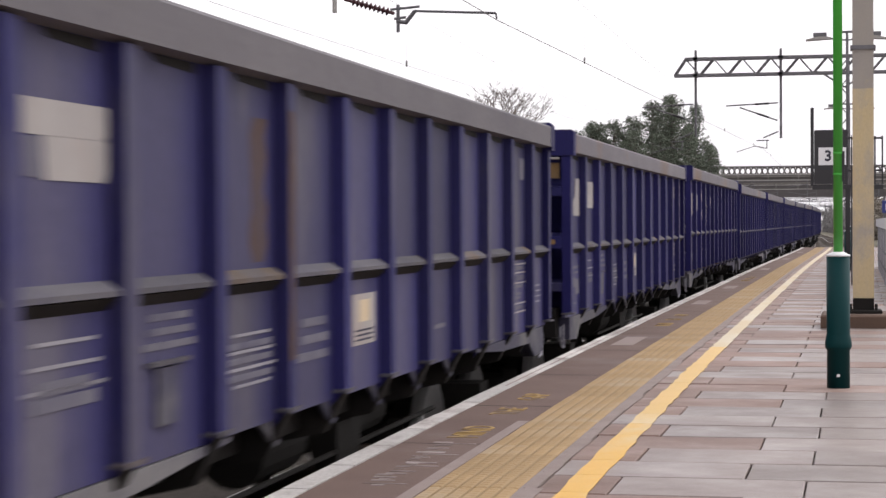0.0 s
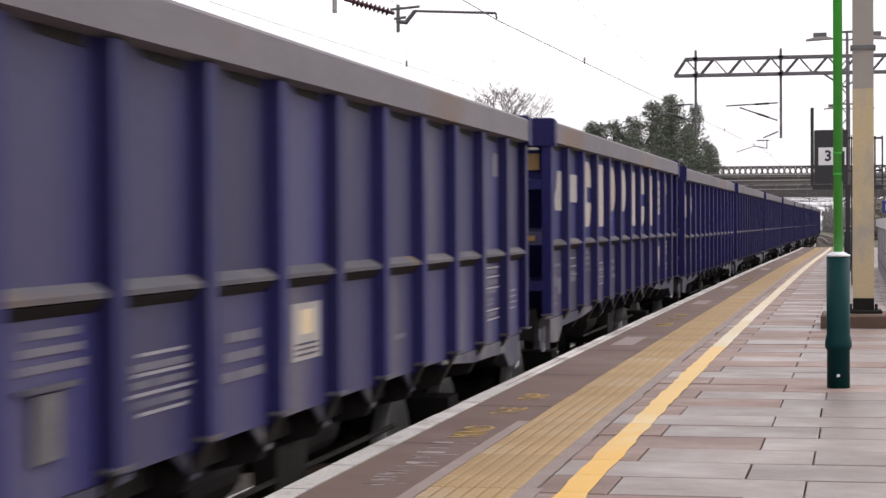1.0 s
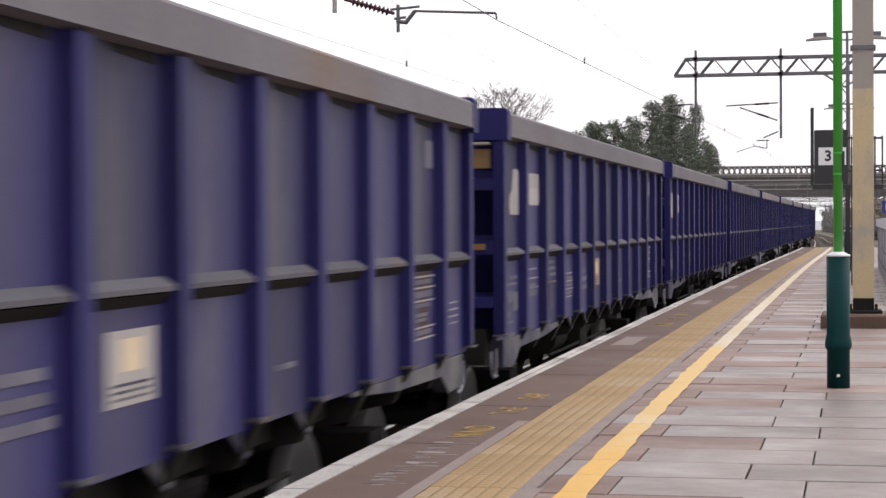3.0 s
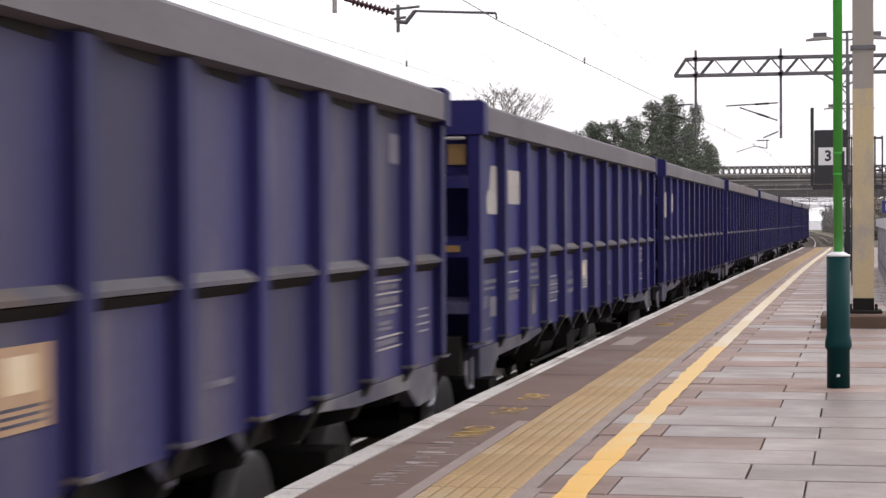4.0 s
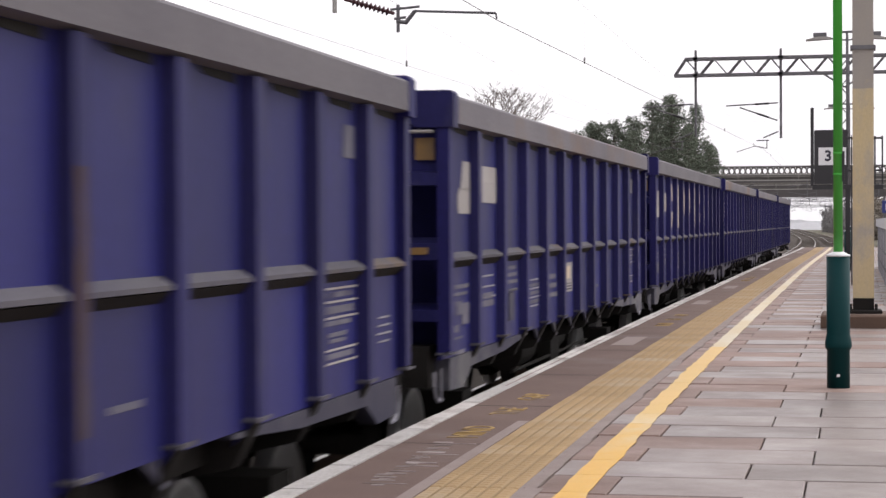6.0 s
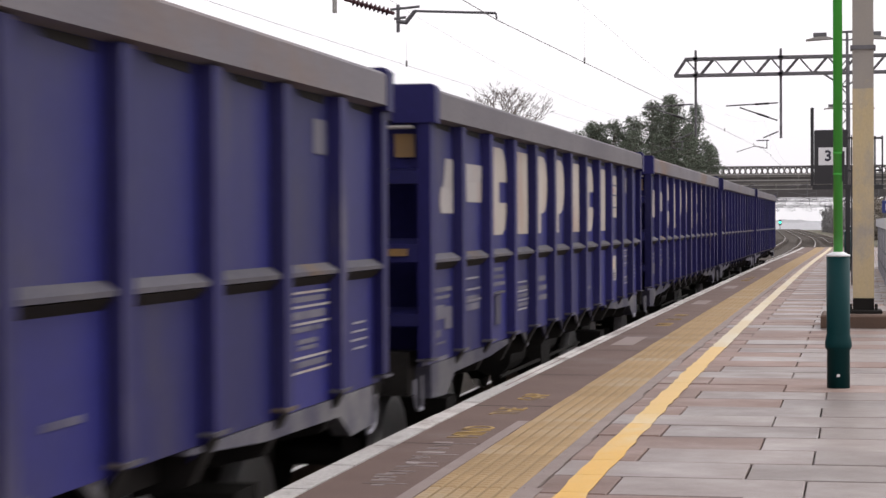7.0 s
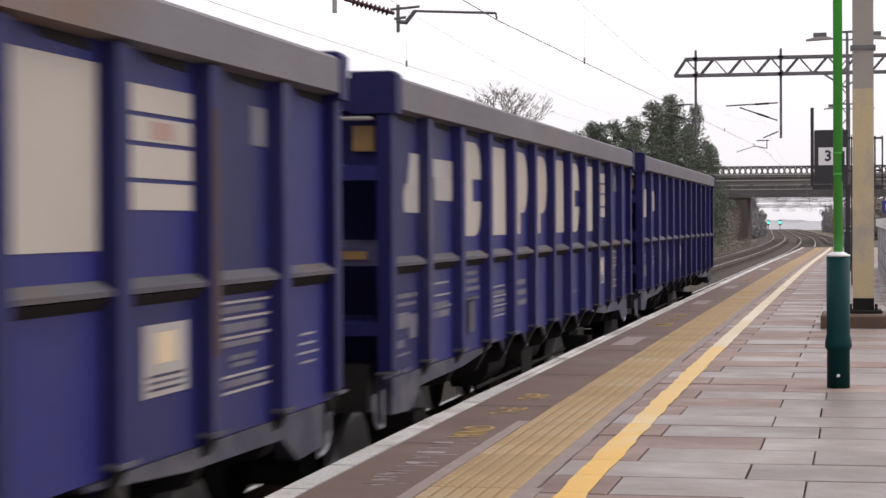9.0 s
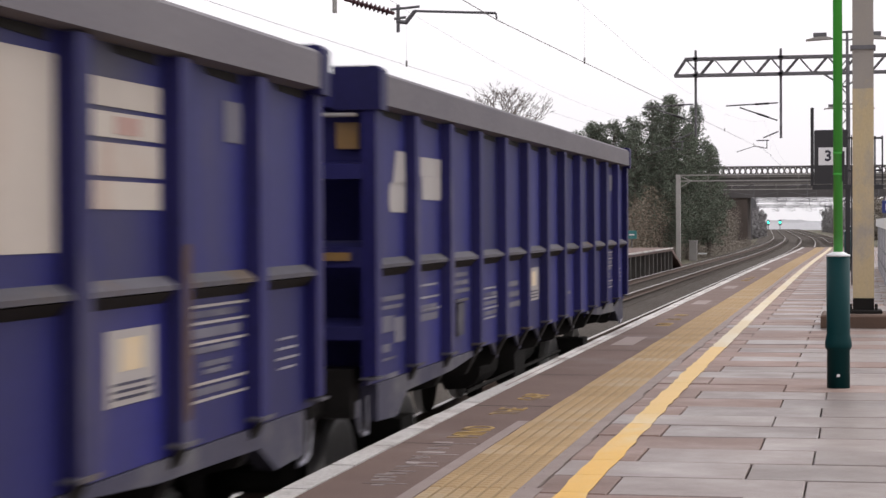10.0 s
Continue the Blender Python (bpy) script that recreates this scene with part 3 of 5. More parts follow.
def rect(w, h):
    return [(-w / 2, -h / 2), (w / 2, -h / 2), (w / 2, h / 2), (-w / 2, h / 2)]


def bay_mid(k):
    return -HALF + (k + 0.5) * BAY


def wheelset_meshes():
    """An axle, its two dished wheels and their bright treads."""
    axle = Geo()
    axle.tube((-0.66, 0, 0), (0.66, 0, 0), 0.085, n=12)
    axle.tube((-0.20, 0, 0), (-0.08, 0, 0), 0.28, n=20)
    wheels, treads = [], []
    for s in (-1, 1):
        m = pose(s * 0.72, 0, 0, 0, 90 * s, 0)
        q = Geo()
        q.turned([(0.10, -0.07), (0.455, -0.055), (0.455, 0.0), (0.44, 0.055), (0.40, 0.06), (0.36, 0.025), (0.20, 0.005), (0.14, 0.05), (0.11, 0.075), (0.05, 0.078)], 28, m)
        wheels.append(q.mesh("wheel", M_DISC))
        q = Geo()
        q.turned([(0.405, 0.061), (0.444, 0.0575), (0.448, 0.052), (0.4615, 0.01), (0.4615, -0.045), (0.40, -0.0555)], 28, m)
        treads.append(q.mesh("tread", M_WHEEL))
    return axle.mesh("wheelset", M_BOGIE), wheels, treads


WHEELS, DISCS, TREADS = wheelset_meshes()


def bogie_geo():
    """An inside-framed bogie: side frames between the wheels, bolster and brake beams."""
    q = Geo()
    for s in (-1, 1):
        x0, x1 = sorted((s * 0.46, s * 0.60))
        outline = [(-1.28, 0.38), (-1.28, 0.62), (-1.0, 0.70), (-0.55, 0.74), (0.55, 0.74), (1.0, 0.70), (1.28, 0.62), (1.28, 0.38), (0.92, 0.34), (0.55, 0.30), (0.42, 0.22), (-0.42, 0.22), (-0.55, 0.30), (-0.92, 0.34)]
        q.prism(outline, "x", x0, x1)
        for y in (-0.2, 0.0, 0.2):
            q.tube((s * 0.66, y, 0.30), (s * 0.66, y, 0.60), 0.06, n=10)
    q.box(-1.02, 1.02, -0.20, 0.20, 0.62, 0.82)
    for y in (-0.40, 0.40):
        q.box(-0.85, 0.85, y - 0.05, y + 0.05, 0.36, 0.50)
    return q


BOGIE = bogie_geo().mesh("bogie", M_BOGIE)


def spring_geo():
    q = Geo()
    for s in (-1, 1):
        for y in (-0.16, 0.0, 0.16):
            for k in range(5):
                q.turned([(0.075, 0), (0.085, 0.018), (0.075, 0.036)], 10, pose(s * 0.95, y, 0.40 + k * 0.045))
    return q


SPRING = spring_geo().mesh("spring", M_UNDER)


def make_wagon():
    w = thing("box_wagon", "dusty blue ribbed steel box wagon on the rails", "wagon", group="wagons of the train")
    for s in (1, -1):
        def X(a, b):
            return sorted((s * a, s * b))
        # panels, upper and lower, one a bay
        up, lo = Geo(), Geo()
        a, b = X(XP - 0.03, XP)
        up.box(a, b, -BAY / 2 + 0.001, BAY / 2 - 0.001, MID_Z + 0.02, RIM_Z + 0.05)
        lo.box(a, b, -BAY / 2 + 0.001, BAY / 2 - 0.001, RIB_Z - 0.05, MID_Z + 0.018)
        upm, lom = up.mesh("side_panel", M_BLUE), lo.mesh("lower_panel", M_BLUE)
        # ribs: a hat section with sloped flanks, a slanted foot and head
        rib = Geo()
        o = [(-0.088, s * XP), (-0.068, s * XR), (0.068, s * XR), (0.088, s * XP)]
        rib.v += [(x, y, z) for z in (RIB_Z, RIM_Z) for y, x in o]
        rib.f += [(0, 1, 5, 4), (1, 2, 6, 5), (2, 3, 7, 6), (4, 5, 6, 7), (0, 3, 2, 1)]
        rib.prism([(s * (XP - 0.05), RIB_Z - 0.13), (s * (XR - 0.01), RIB_Z), (s * (XP - 0.05), RIB_Z)], "y", -0.075, 0.075)
        ribm = rib.mesh("rib", M_RIB)
        # faces turned along the track carry the gap's shade as darker blue
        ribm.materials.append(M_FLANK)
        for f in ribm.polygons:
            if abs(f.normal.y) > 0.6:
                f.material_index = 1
        foot = Geo()
        foot.box(*X(XP - 0.04, XR + 0.015), -0.10, 0.10, RIB_Z - 0.012, RIB_Z + 0.006)
        footm = foot.mesh("rib_foot", M_LEDGE)
        brk = Geo()
        brk.prism([(s * (XR - 0.012), RIB_Z - 0.013), (s * (XP - 0.34), RIB_Z - 0.013), (s * (XP - 0.34), RIB_Z - 0.30), (s * (XP - 0.06), RIB_Z - 0.24)], "y", -0.062, 0.062)
        brkm = brk.mesh("rib_bracket", M_UNDER)
        gus = Geo()
        gus.prism([(-0.34, 1.236), (0.06, 1.236), (0.06, 1.07), (0.0, 1.06)], "x", *X(XP - 0.045, XP - 0.02))
        gusm = gus.mesh("gusset", M_SKIRT)
        ledge = Geo()
        ledge.prism([(s * XP, MID_Z - 0.035), (s * (XP + 0.06), MID_Z - 0.03), (s * (XP + 0.06), MID_Z - 0.008), (s * XP, MID_Z + 0.03)], "y", -BAY / 2 + 0.1, BAY / 2 - 0.1)
        ledgem = ledge.mesh("ledge", M_LEDGE)
        # a black wedge paints the shade below the ledge
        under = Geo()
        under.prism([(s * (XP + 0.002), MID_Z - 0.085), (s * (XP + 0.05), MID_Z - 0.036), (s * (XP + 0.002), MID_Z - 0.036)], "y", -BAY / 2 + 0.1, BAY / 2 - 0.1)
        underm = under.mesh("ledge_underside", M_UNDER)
        for k in range(BAYS):
            part("side_panel", upm, None, w, at=pose(0, bay_mid(k), 0))
            part("lower_panel", lom, None, w, at=pose(0, bay_mid(k), 0))
            shelf = part("ledge", ledgem, None, w, "grey dust-covered ledge", at=pose(0, bay_mid(k), 0))
            part("ledge_underside", underm, None, shelf, "black wedge for the shade under the ledge")
            if k:
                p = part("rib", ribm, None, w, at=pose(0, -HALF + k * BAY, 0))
                part("rib_foot", footm, None, p)
                part("rib_bracket", brkm, None, p, "grimy dark bracket under the rib")
                if 3 < k < 9:
                    part("gusset", gusm, None, p, "grimy triangular gusset")
        # top rim with a drip lip
        rim = Geo()
        rim.prism([(s * (XP - 0.06), RIM_Z - 0.005), (s * XRIM, RIM_Z + 0.015), (s * XRIM, TOP - 0.02), (s * (XRIM - 0.02), TOP), (s * (XP - 0.06), TOP)], "y", -HALF + 0.16, HALF - 0.16)
        part("rim", rim, M_RIM, w, "grey dust-covered top rim")
        # a deep solebar plate at each end, tapering to nothing; a dark longitudinal between them
        for e in (-1, 1):
            sole = Geo()
            ol = [(HALF - 0.22, 0.97), (HALF - 0.75, 0.95), (HALF - 1.05, 1.09), (HALF - 2.5, 1.11), (HALF - 3.7, RIB_Z - 0.075), (HALF - 3.7, RIB_Z - 0.055), (HALF - 0.22, RIB_Z - 0.055)]
            sole.prism([(e * y, z) for y, z in ol], "x", *X(XP - 0.10, XP + 0.012))
            part("solebar", sole, M_SKIRT, w, "dust-grey solebar plate under the ribs")
        beam = Geo()
        beam.box(*X(XP - 0.26, XP - 0.20), -HALF + 3.0, HALF - 3.0, 1.03, RIB_Z - 0.06)
        part("longitudinal", beam, M_UNDER, w, "grimy dark beam under the floor")
        for y in (-HALF + 0.03, HALF - 0.03):
            post = Geo()
            y0, y1 = sorted((math.copysign(HALF, y), math.copysign(HALF - 0.15, y)))
            post.prism([(s * (XP - 0.03), RIB_Z), (s * (XR - 0.01), RIB_Z + 0.01), (s * (XR - 0.01), RIM_Z + 0.02), (s * (XP - 0.03), RIM_Z + 0.02)], "y", y0, y1)
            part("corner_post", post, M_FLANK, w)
            foot = Geo()
            foot.box(*X(XP - 0.04, XR + 0.012), y0 - 0.02, y1 + 0.02, RIB_Z - 0.014, RIB_Z - 0.001)
            part("post_foot", foot, M_LEDGE, w)
            cap = Geo()
            y0, y1 = sorted((math.copysign(HALF + 0.02, y), math.copysign(HALF - 0.16, y)))
            cap.prism([(s * (XP - 0.2), RIM_Z - 0.02), (s * (XRIM + 0.006), RIM_Z - 0.02), (s * (XRIM + 0.006), TOP + 0.005), (s * (XRIM - 0.02), TOP + 0.03), (s * (XP - 0.2), TOP + 0.03)], "y", y0, y1)
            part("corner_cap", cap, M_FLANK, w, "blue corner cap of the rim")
    # ends: recessed end wall, cross beams, top beam
    for e in (-1, 1):
        ye = e * HALF
        wall = Geo()
        y0, y1 = sorted((e * (HALF - 0.64), e * (HALF - 0.60)))
        wall.box(-XP + 0.031, XP - 0.031, y0, y1, 1.2, RIM_Z + 0.05)
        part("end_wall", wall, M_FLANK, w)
        sheet = Geo()
        sheet.box(-XP + 0.032, XP - 0.032, *sorted((e * (HALF - 0.15), e * (HALF - 0.13))), 2.56, RIM_Z - 0.005)
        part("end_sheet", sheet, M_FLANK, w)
        y0, y1 = sorted((ye, e * (HALF - 0.30)))
        top = Geo()
        top.prism([(y0, RIM_Z), (y1, RIM_Z), (y1, TOP - 0.01), (y0, TOP - 0.01)], "x", -XP + 0.2, XP - 0.2)
        part("end_beam", top, M_RIB, w)
        for z, h in ((2.50, 0.09), (1.98, 0.12), (1.52, 0.08)):
            q = Geo()
            q.prism([(y0, z - h / 2), (y1, z - h / 2), (y1, z + h / 2 + 0.04), (y0, z + h / 2)], "x", -XP + 0.032, XP - 0.032)
            part("cross_beam", q, M_RIB, w)
        q = Geo()
        q.box(-XP + 0.1, XP - 0.1, *sorted((ye, e * (HALF - 0.28))), 1.0, 1.30)
        part("headstock", q, M_UNDER, w)
        for x in (-0.87, 0.87):
            q = Geo()
            q.tube((x, ye, 1.06), (x, ye + e * 0.40, 1.06), 0.10, 0.085, 12)
            q.tube((x, ye + e * 0.40, 1.06), (x, ye + e * 0.60, 1.06), 0.065, n=12)
            q.tube((x, ye + e * 0.595, 1.06), (x, ye + e * 0.63, 1.06), 0.21, 0.20, 16)
            part("buffer", q, M_UNDER, w)
        q = Geo()
        q.box(XP - 0.21, XP - 0.07, *sorted((e * (HALF - 0.12), e * (HALF - 0.10))), 2.64, 2.80)
        part("end_plate", q, M_AMBER, w, "amber plate on the wagon's end")
        q = Geo()
        q.box(XP - 0.30, XP - 0.10, *sorted((ye + e * 0.001, ye + e * 0.012)), 1.96, 2.01)
        part("reflector", q, M_AMBER, w, "amber reflector")
        # a bent white step iron below each corner
        for x in (-XP + 0.04, XP - 0.04):
            q = Geo()
            pts = [(x, e * (HALF - 0.16), 0.90), (x, e * (HALF - 0.05), 0.905), (x, e * (HALF + 0.03), 0.94), (x, e * (HALF + 0.07), 1.02), (x, e * (HALF + 0.07), 1.12)]
            for a, b in zip(pts, pts[1:]):
                q.tube(a, b, 0.014, n=6)
            q.tube((x, e * (HALF - 0.16), 0.90), (x, e * (HALF - 0.16), 1.13), 0.010, n=6)
            part("step_iron", q, M_LINES, w, "bent white step iron")
        # white grab handles under the cap
        q = Geo()
        q.tube((XP - 0.05, ye + e * 0.03, RIM_Z - 0.05), (XP - 0.5, ye + e * 0.03, RIM_Z - 0.05), 0.012, n=6)
        part("grab_rail", q, M_WHITE, w, "white grab rail")
    # floor, centre sill and brake gear
    q = Geo()
    q.box(-XP + 0.031, XP - 0.031, -HALF + 0.64, HALF - 0.64, 1.24, 1.30)
    part("floor_plate", q, M_UNDER, w)
    q = Geo()
    q.box(-0.28, 0.28, -HALF + 0.3, HALF - 0.3, 0.86, 1.238)
    part("centre_sill", q, M_UNDER, w)
    for k in range(1, BAYS):
        q = Geo()
        q.prism([(-1.09, 1.235), (1.09, 1.235), (0.5, 1.0), (-0.5, 1.0)], "y", -0.05, 0.05)
        part("cross_bearer", q, M_UNDER, w, at=pose(0, -HALF + k * BAY, 0))
    for y, r, x in ((-1.1, 0.19, 0.75), (0.9, 0.15, 0.80)):
        q = Geo()
        q.tube((x, y - 0.45, 0.92), (x, y + 0.45, 0.92), r, n=16)
        part("air_tank", q, M_BOGIE, w)
    q = Geo()
    q.tube((1.02, -2.6, 0.80), (1.02, 2.6, 0.80), 0.018, n=6)
    q.box(0.9, 1.04, -0.35, 0.25, 0.62, 0.98)
    part("brake_gear", q, M_BOGIE, w)
    for y in (-4.77, 4.77):
        b = part("bogie", BOGIE, None, w, "brake-dusted cast steel bogie", at=pose(0, y, 0))
        part("spring", SPRING, None, b)
        for yy in (-0.95, 0.95):
            ws = part("wheelset", WHEELS, None, w, "wheelset with bright treads", at=pose(0, y + yy, 0.46))
            for me in DISCS:
                part("wheel", me, None, ws, "brake-dusted wheel disc")
            for me in TREADS:
                part("tread", me, None, ws, "bright steel tread")
    # markings on the platform side
    for o, z in (([(-0.15, -0.02), (0.22, -0.02), (0.22, 0.20), (-0.06, 0.20)], 2.45), ([(-0.26, -0.06), (-0.20, 0.0), (0.20, 0.0), (0.22, -0.14), (0.20, -0.19), (-0.22, -0.19), (-0.26, -0.14)], 2.445)):
        part("marking", flat_on_side(o, bay_mid(0) + 0.28, z), M_WHITE, w, "worn white shape on the panel")
    for o in ([(-0.42, 0.02), (-0.42, 0.15), (0.42, 0.15), (0.42, 0.05), (0.36, 0.02)], [(-0.22, -0.14), (0.36, -0.14), (0.40, -0.10), (0.40, 0.019), (-0.24, 0.019)]):
        part("marking", flat_on_side(o, bay_mid(1) + 0.09, 2.485), M_WHITE, w, "worn white shape on the panel")
    part("marking", flat_on_side([(-0.40, -0.13), (-0.26, -0.13), (-0.28, 0.012), (-0.40, 0.012)], bay_mid(1) + 0.09, 2.485), M_FADED, w, "rubbed part of the white shape")

    def bars(k, z, n, wd, gap, h=0.014, shift=0.05):
        for i in range(n):
            part("print_bar", flat_on_side(rect(wd * (0.75 + 0.25 * ((i * 7) % 3) / 2), h), bay_mid(k) + shift, z - i * gap), M_LINES if h < 0.02 else M_FADED, w)
    for dy, z, wd, h in ((0.02, 1.71, 0.80, 0.030), (0.0, 1.655, 0.72, 0.022), (-0.10, 1.55, 0.52, 0.10), (0.29, 1.50, 0.26, 0.16), (-0.16, 1.40, 0.36, 0.05), (-0.05, 1.33, 0.46, 0.016), (0.10, 1.22, 0.30, 0.03), (0.10, 1.16, 0.34, 0.03)):
        part("marking", flat_on_side(rect(wd, h), bay_mid(0) + dy, z), M_FADED, w)
    bars(1, 1.76, 3, 0.78, 0.085)
    bars(1, 1.60, 2, 0.70, 0.06, 0.05)
    bars(2, 1.80, 3, 0.66, 0.06, 0.03)
    bars(3, 1.66, 4, 0.80, 0.080, shift=0.09)
    for z in (1.61, 1.54, 1.46):
        part("marking", flat_on_side(rect(0.70, 0.030), bay_mid(3) + 0.07, z), M_FADED, w)
    bars(4, 1.66, 3, 0.68, 0.09, 0.045, shift=0.09)
    bars(7, 1.46, 1, 0.5, 0.1, 0.03)
    for z in (1.82, 1.745, 1.655, 1.475, 1.40):
        part("print_bar", flat_on_side(rect(0.82, 0.012), bay_mid(10) + 0.07, z), M_WHITE, w)
    for z, h, wd in ((1.785, 0.030, 0.70), (1.70, 0.042, 0.74), (1.625, 0.026, 0.62), (1.56, 0.024, 0.40), (1.525, 0.020, 0.36), (1.44, 0.032, 0.70)):
        part("marking", flat_on_side(rect(wd, h), bay_mid(10) + 0.02, z), M_FADED, w)
    bars(11, 1.60, 4, 0.40, 0.05, 0.012)
    part("placard", flat_on_side(rect(0.24, 0.24), bay_mid(2) - 0.02, 1.47, thick=0.02), M_SKIRT, w, "grimy grey placard holder")
    part("grip", flat_on_side(rect(0.5, 0.018), bay_mid(2), 1.61, thick=0.03), M_LEDGE, w, "steel grip")
    # flat black shapes paint the shade beneath the rim on each panel
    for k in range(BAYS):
        part("slot", flat_on_side([(-0.14, -0.020), (0.34, -0.034), (0.34, 0.012), (-0.20, 0.012)], bay_mid(k) + 0.05, RIM_Z - 0.012), M_UNDER, w, "flat black shape for the shade below the rim")
    part("small_plate", flat_on_side(rect(0.26, 0.19), bay_mid(10) + 0.30, 2.66), M_FADED, w, "faded plate")
    return w


def label_plate(w, k, paper, words):
    p = part("label_plate", flat_on_side(rect(0.56, 0.30), bay_mid(k) + 0.08, 1.62), paper, w, words)
    part("print_block", flat_on_side(rect(0.24, 0.13), bay_mid(k) + 0.08, 1.67, thick=0.006), M_PLATE, p, "faded orange print")
    for i in range(3):
        part("print_bar", flat_on_side(rect(0.44, 0.012), bay_mid(k) + 0.08, 1.555 - i * 0.028, thick=0.006), M_SKIRT, p)


def big_marks(w):
    """The operator's faded name as plain pale shapes, one a bay, and a block of stripes after them."""
    shapes = (shape_notched, shape_tall, shape_round, shape_round, shape_tall, shape_notched, shape_bars)
    for i, f in enumerate(shapes):
        q = Geo()
        pieces = f(0.86, 0.72)
        for o in pieces:
            q.prism([(bay_mid(2 + i) + 0.06 + u, 2.445 + v) for u, v in o], "x", XP + 0.0005, XP + 0.0036)
        part("faded_shape", q, M_CREAM, w, "large faded cream shape")
    for j, (z, h) in enumerate(((2.70, 0.11), (2.575, 0.10), (2.44, 0.13), (2.30, 0.11))):
        part("stripe", flat_on_side(rect(0.80, h), bay_mid(9) + 0.03, z), M_CREAM, w)
    part("stripe", flat_on_side(rect(0.26, 0.07), bay_mid(9) + 0.05, 2.575, thick=0.007), M_REDM, w, "faded red patch")


COUNT = 12
PITCH = 15.0
first = make_wagon()
wagons = [first]
for i in range(1, COUNT):
    wagons.append(copy_thing(first, pose(0, 0, 0)))
# the cleaner wagons of the train
for i in (0, 1, 2, 3, 4, 5, 6, 9):
    for ob in wagons[i].children:
        if ob.name.startswith(("side_panel", "lower_panel")):
            ob.material_slots[0].link = "OBJECT"
            ob.material_slots[0].material = M_BLUE2
# one is browner below its ledges and rides higher on its springs
for ob in wagons[9].children:
    if ob.name.startswith("lower_panel"):
        ob.material_slots[0].material = M_BROWN
    if ob.name.startswith(("wheelset", "bogie")):
        ob.location.z -= 0.05
for i, w in enumerate(wagons):
    if i in (5, 7):
        label_plate(w, 5, M_TAN, "orange-brown faded label plate")
    else:
        label_plate(w, 9 if i in (1, 2, 3, 9) else 5, M_WHITE, "white label plate with an orange print")
for i in (1, 2, 3, 9):
    big_marks(wagons[i])
    wagons[i]["label"] = "blue ribbed box wagon with large faded cream shapes"


def stain(w, yc, z0, z1, wd, x, seed):
    """A rust run with a ragged outline."""
    r = random.Random(seed)
    n = 9
    zs = [z0 + (z1 - z0) * i / (n - 1) for i in range(n)]
    left = [(yc - wd / 2 * r.uniform(0.45, 1.0), z) for z in zs]
    right = [(yc + wd / 2 * r.uniform(0.45, 1.0), z) for z in zs]
    q = Geo()
    for i in range(n - 1):
        q.prism([left[i], right[i], right[i + 1], left[i + 1]], "x", x + 0.0006, x + 0.0016)
    part("rust_stain", q, M_STAIN, w, "brown rust run")


stain(wagons[11], bay_mid(3) + 0.22, 2.0, 2.7, 0.34, XP, 1)
stain(wagons[11], -HALF + 4 * BAY, 1.5, 2.75, 0.12, XR, 2)
stain(wagons[1], -HALF + 10 * BAY, 1.35, 2.1, 0.13, XR, 3)
stain(wagons[8], bay_mid(10) + 0.1, 1.4, 1.85, 0.5, XP, 4)
stain(wagons[5], -HALF + 7 * BAY, 1.4, 2.4, 0.12, XR, 5)
stain(wagons[2], -HALF + 10 * BAY, 1.6, 2.7, 0.12, XR, 6)


def near_end(t):
    """Where the last wagon's near end is at t: the train slows a little."""
    tug = np.interp(t, [a for a, _ in TUG], [b for _, b in TUG])
    return TRAIN_0 - TRAIN_V * t + TRAIN_A * t * t + float(tug)


TRAIN_0, TRAIN_V, TRAIN_A = 169.81, 16.364, 0.0547
# the couplings tug: a little ahead of or behind the steady pace, time by time
TUG = ((0, 0.14), (1, 0.12), (2, 0.05), (2.5, -0.15), (4, -0.30), (4.5, -0.07), (5, -0.28), (5.5, 0.15), (7, 0.15), (7.5, 0.33), (8, 0.08), (8.5, 0.27), (9, -0.05), (9.5, 0.14), (10, -0.14))

# ---- lamp posts on the platform ----


def lamp_post(x, y, arms, label, pole=None):
    t = thing("lamp_post", label, "lamp post", pose(x, y, 0), group="lamp posts")
    q = Geo()
    q.turned([(0.086, 0), (0.086, 0.29), (0.094, 0.295), (0.102, 0.32), (0.100, 0.35), (0.090, 0.40), (0.088, 0.41), (0.088, 1.0)], 28)
    part("base", q, M_TEAL, t, "dark teal steel base", smooth=True)
    q = Geo()
    q.turned([(0.090, 1.0), (0.091, 1.012), (0.040, 1.035), (0.037, 1.036)], 28)
    part("collar", q, M_CAP, t, "white painted collar", smooth=True)
    q = Geo()
    q.turned([(0.0355, 1.03), (0.0355, 6.1), (0.02, 6.13)], 20)
    part("pole", q, pole or M_GREEN, t, "dark weathered pole" if pole else "bright green pole", smooth=True)
    q = Geo()
    q.box(-0.012, 0.012, -0.096, -0.086, 0.09, 0.11)
    part("lock", q, M_CAP, t)
    if arms:
        for s in (-1, 1):
            q = Geo()
            q.tube((s * 0.03, 0, 5.95), (s * 0.42, 0, 6.0), 0.022, n=8)
            part("arm", q, M_STEEL, t)
            q = Geo()
            q.prism([(s * 0.40, 5.98), (s * 1.05, 5.95), (s * 1.05, 5.975), (s * 0.72, 6.05), (s * 0.40, 6.03)], "y", -0.16, 0.16)
            h = part("lamp_head", q, M_PALE, t, "flat grey lamp head")
            q = Geo()
            q.box(*sorted((s * 0.52, s * 0.86)), -0.10, 0.10, 6.052, 6.15)
            part("gear_box", q, M_STEEL, h)
        q = Geo()
        q.box(-0.28, 0.28, -0.03, 0.03, 6.13, 6.19)
        part("top_bar", q, M_STEEL, t)
    return t


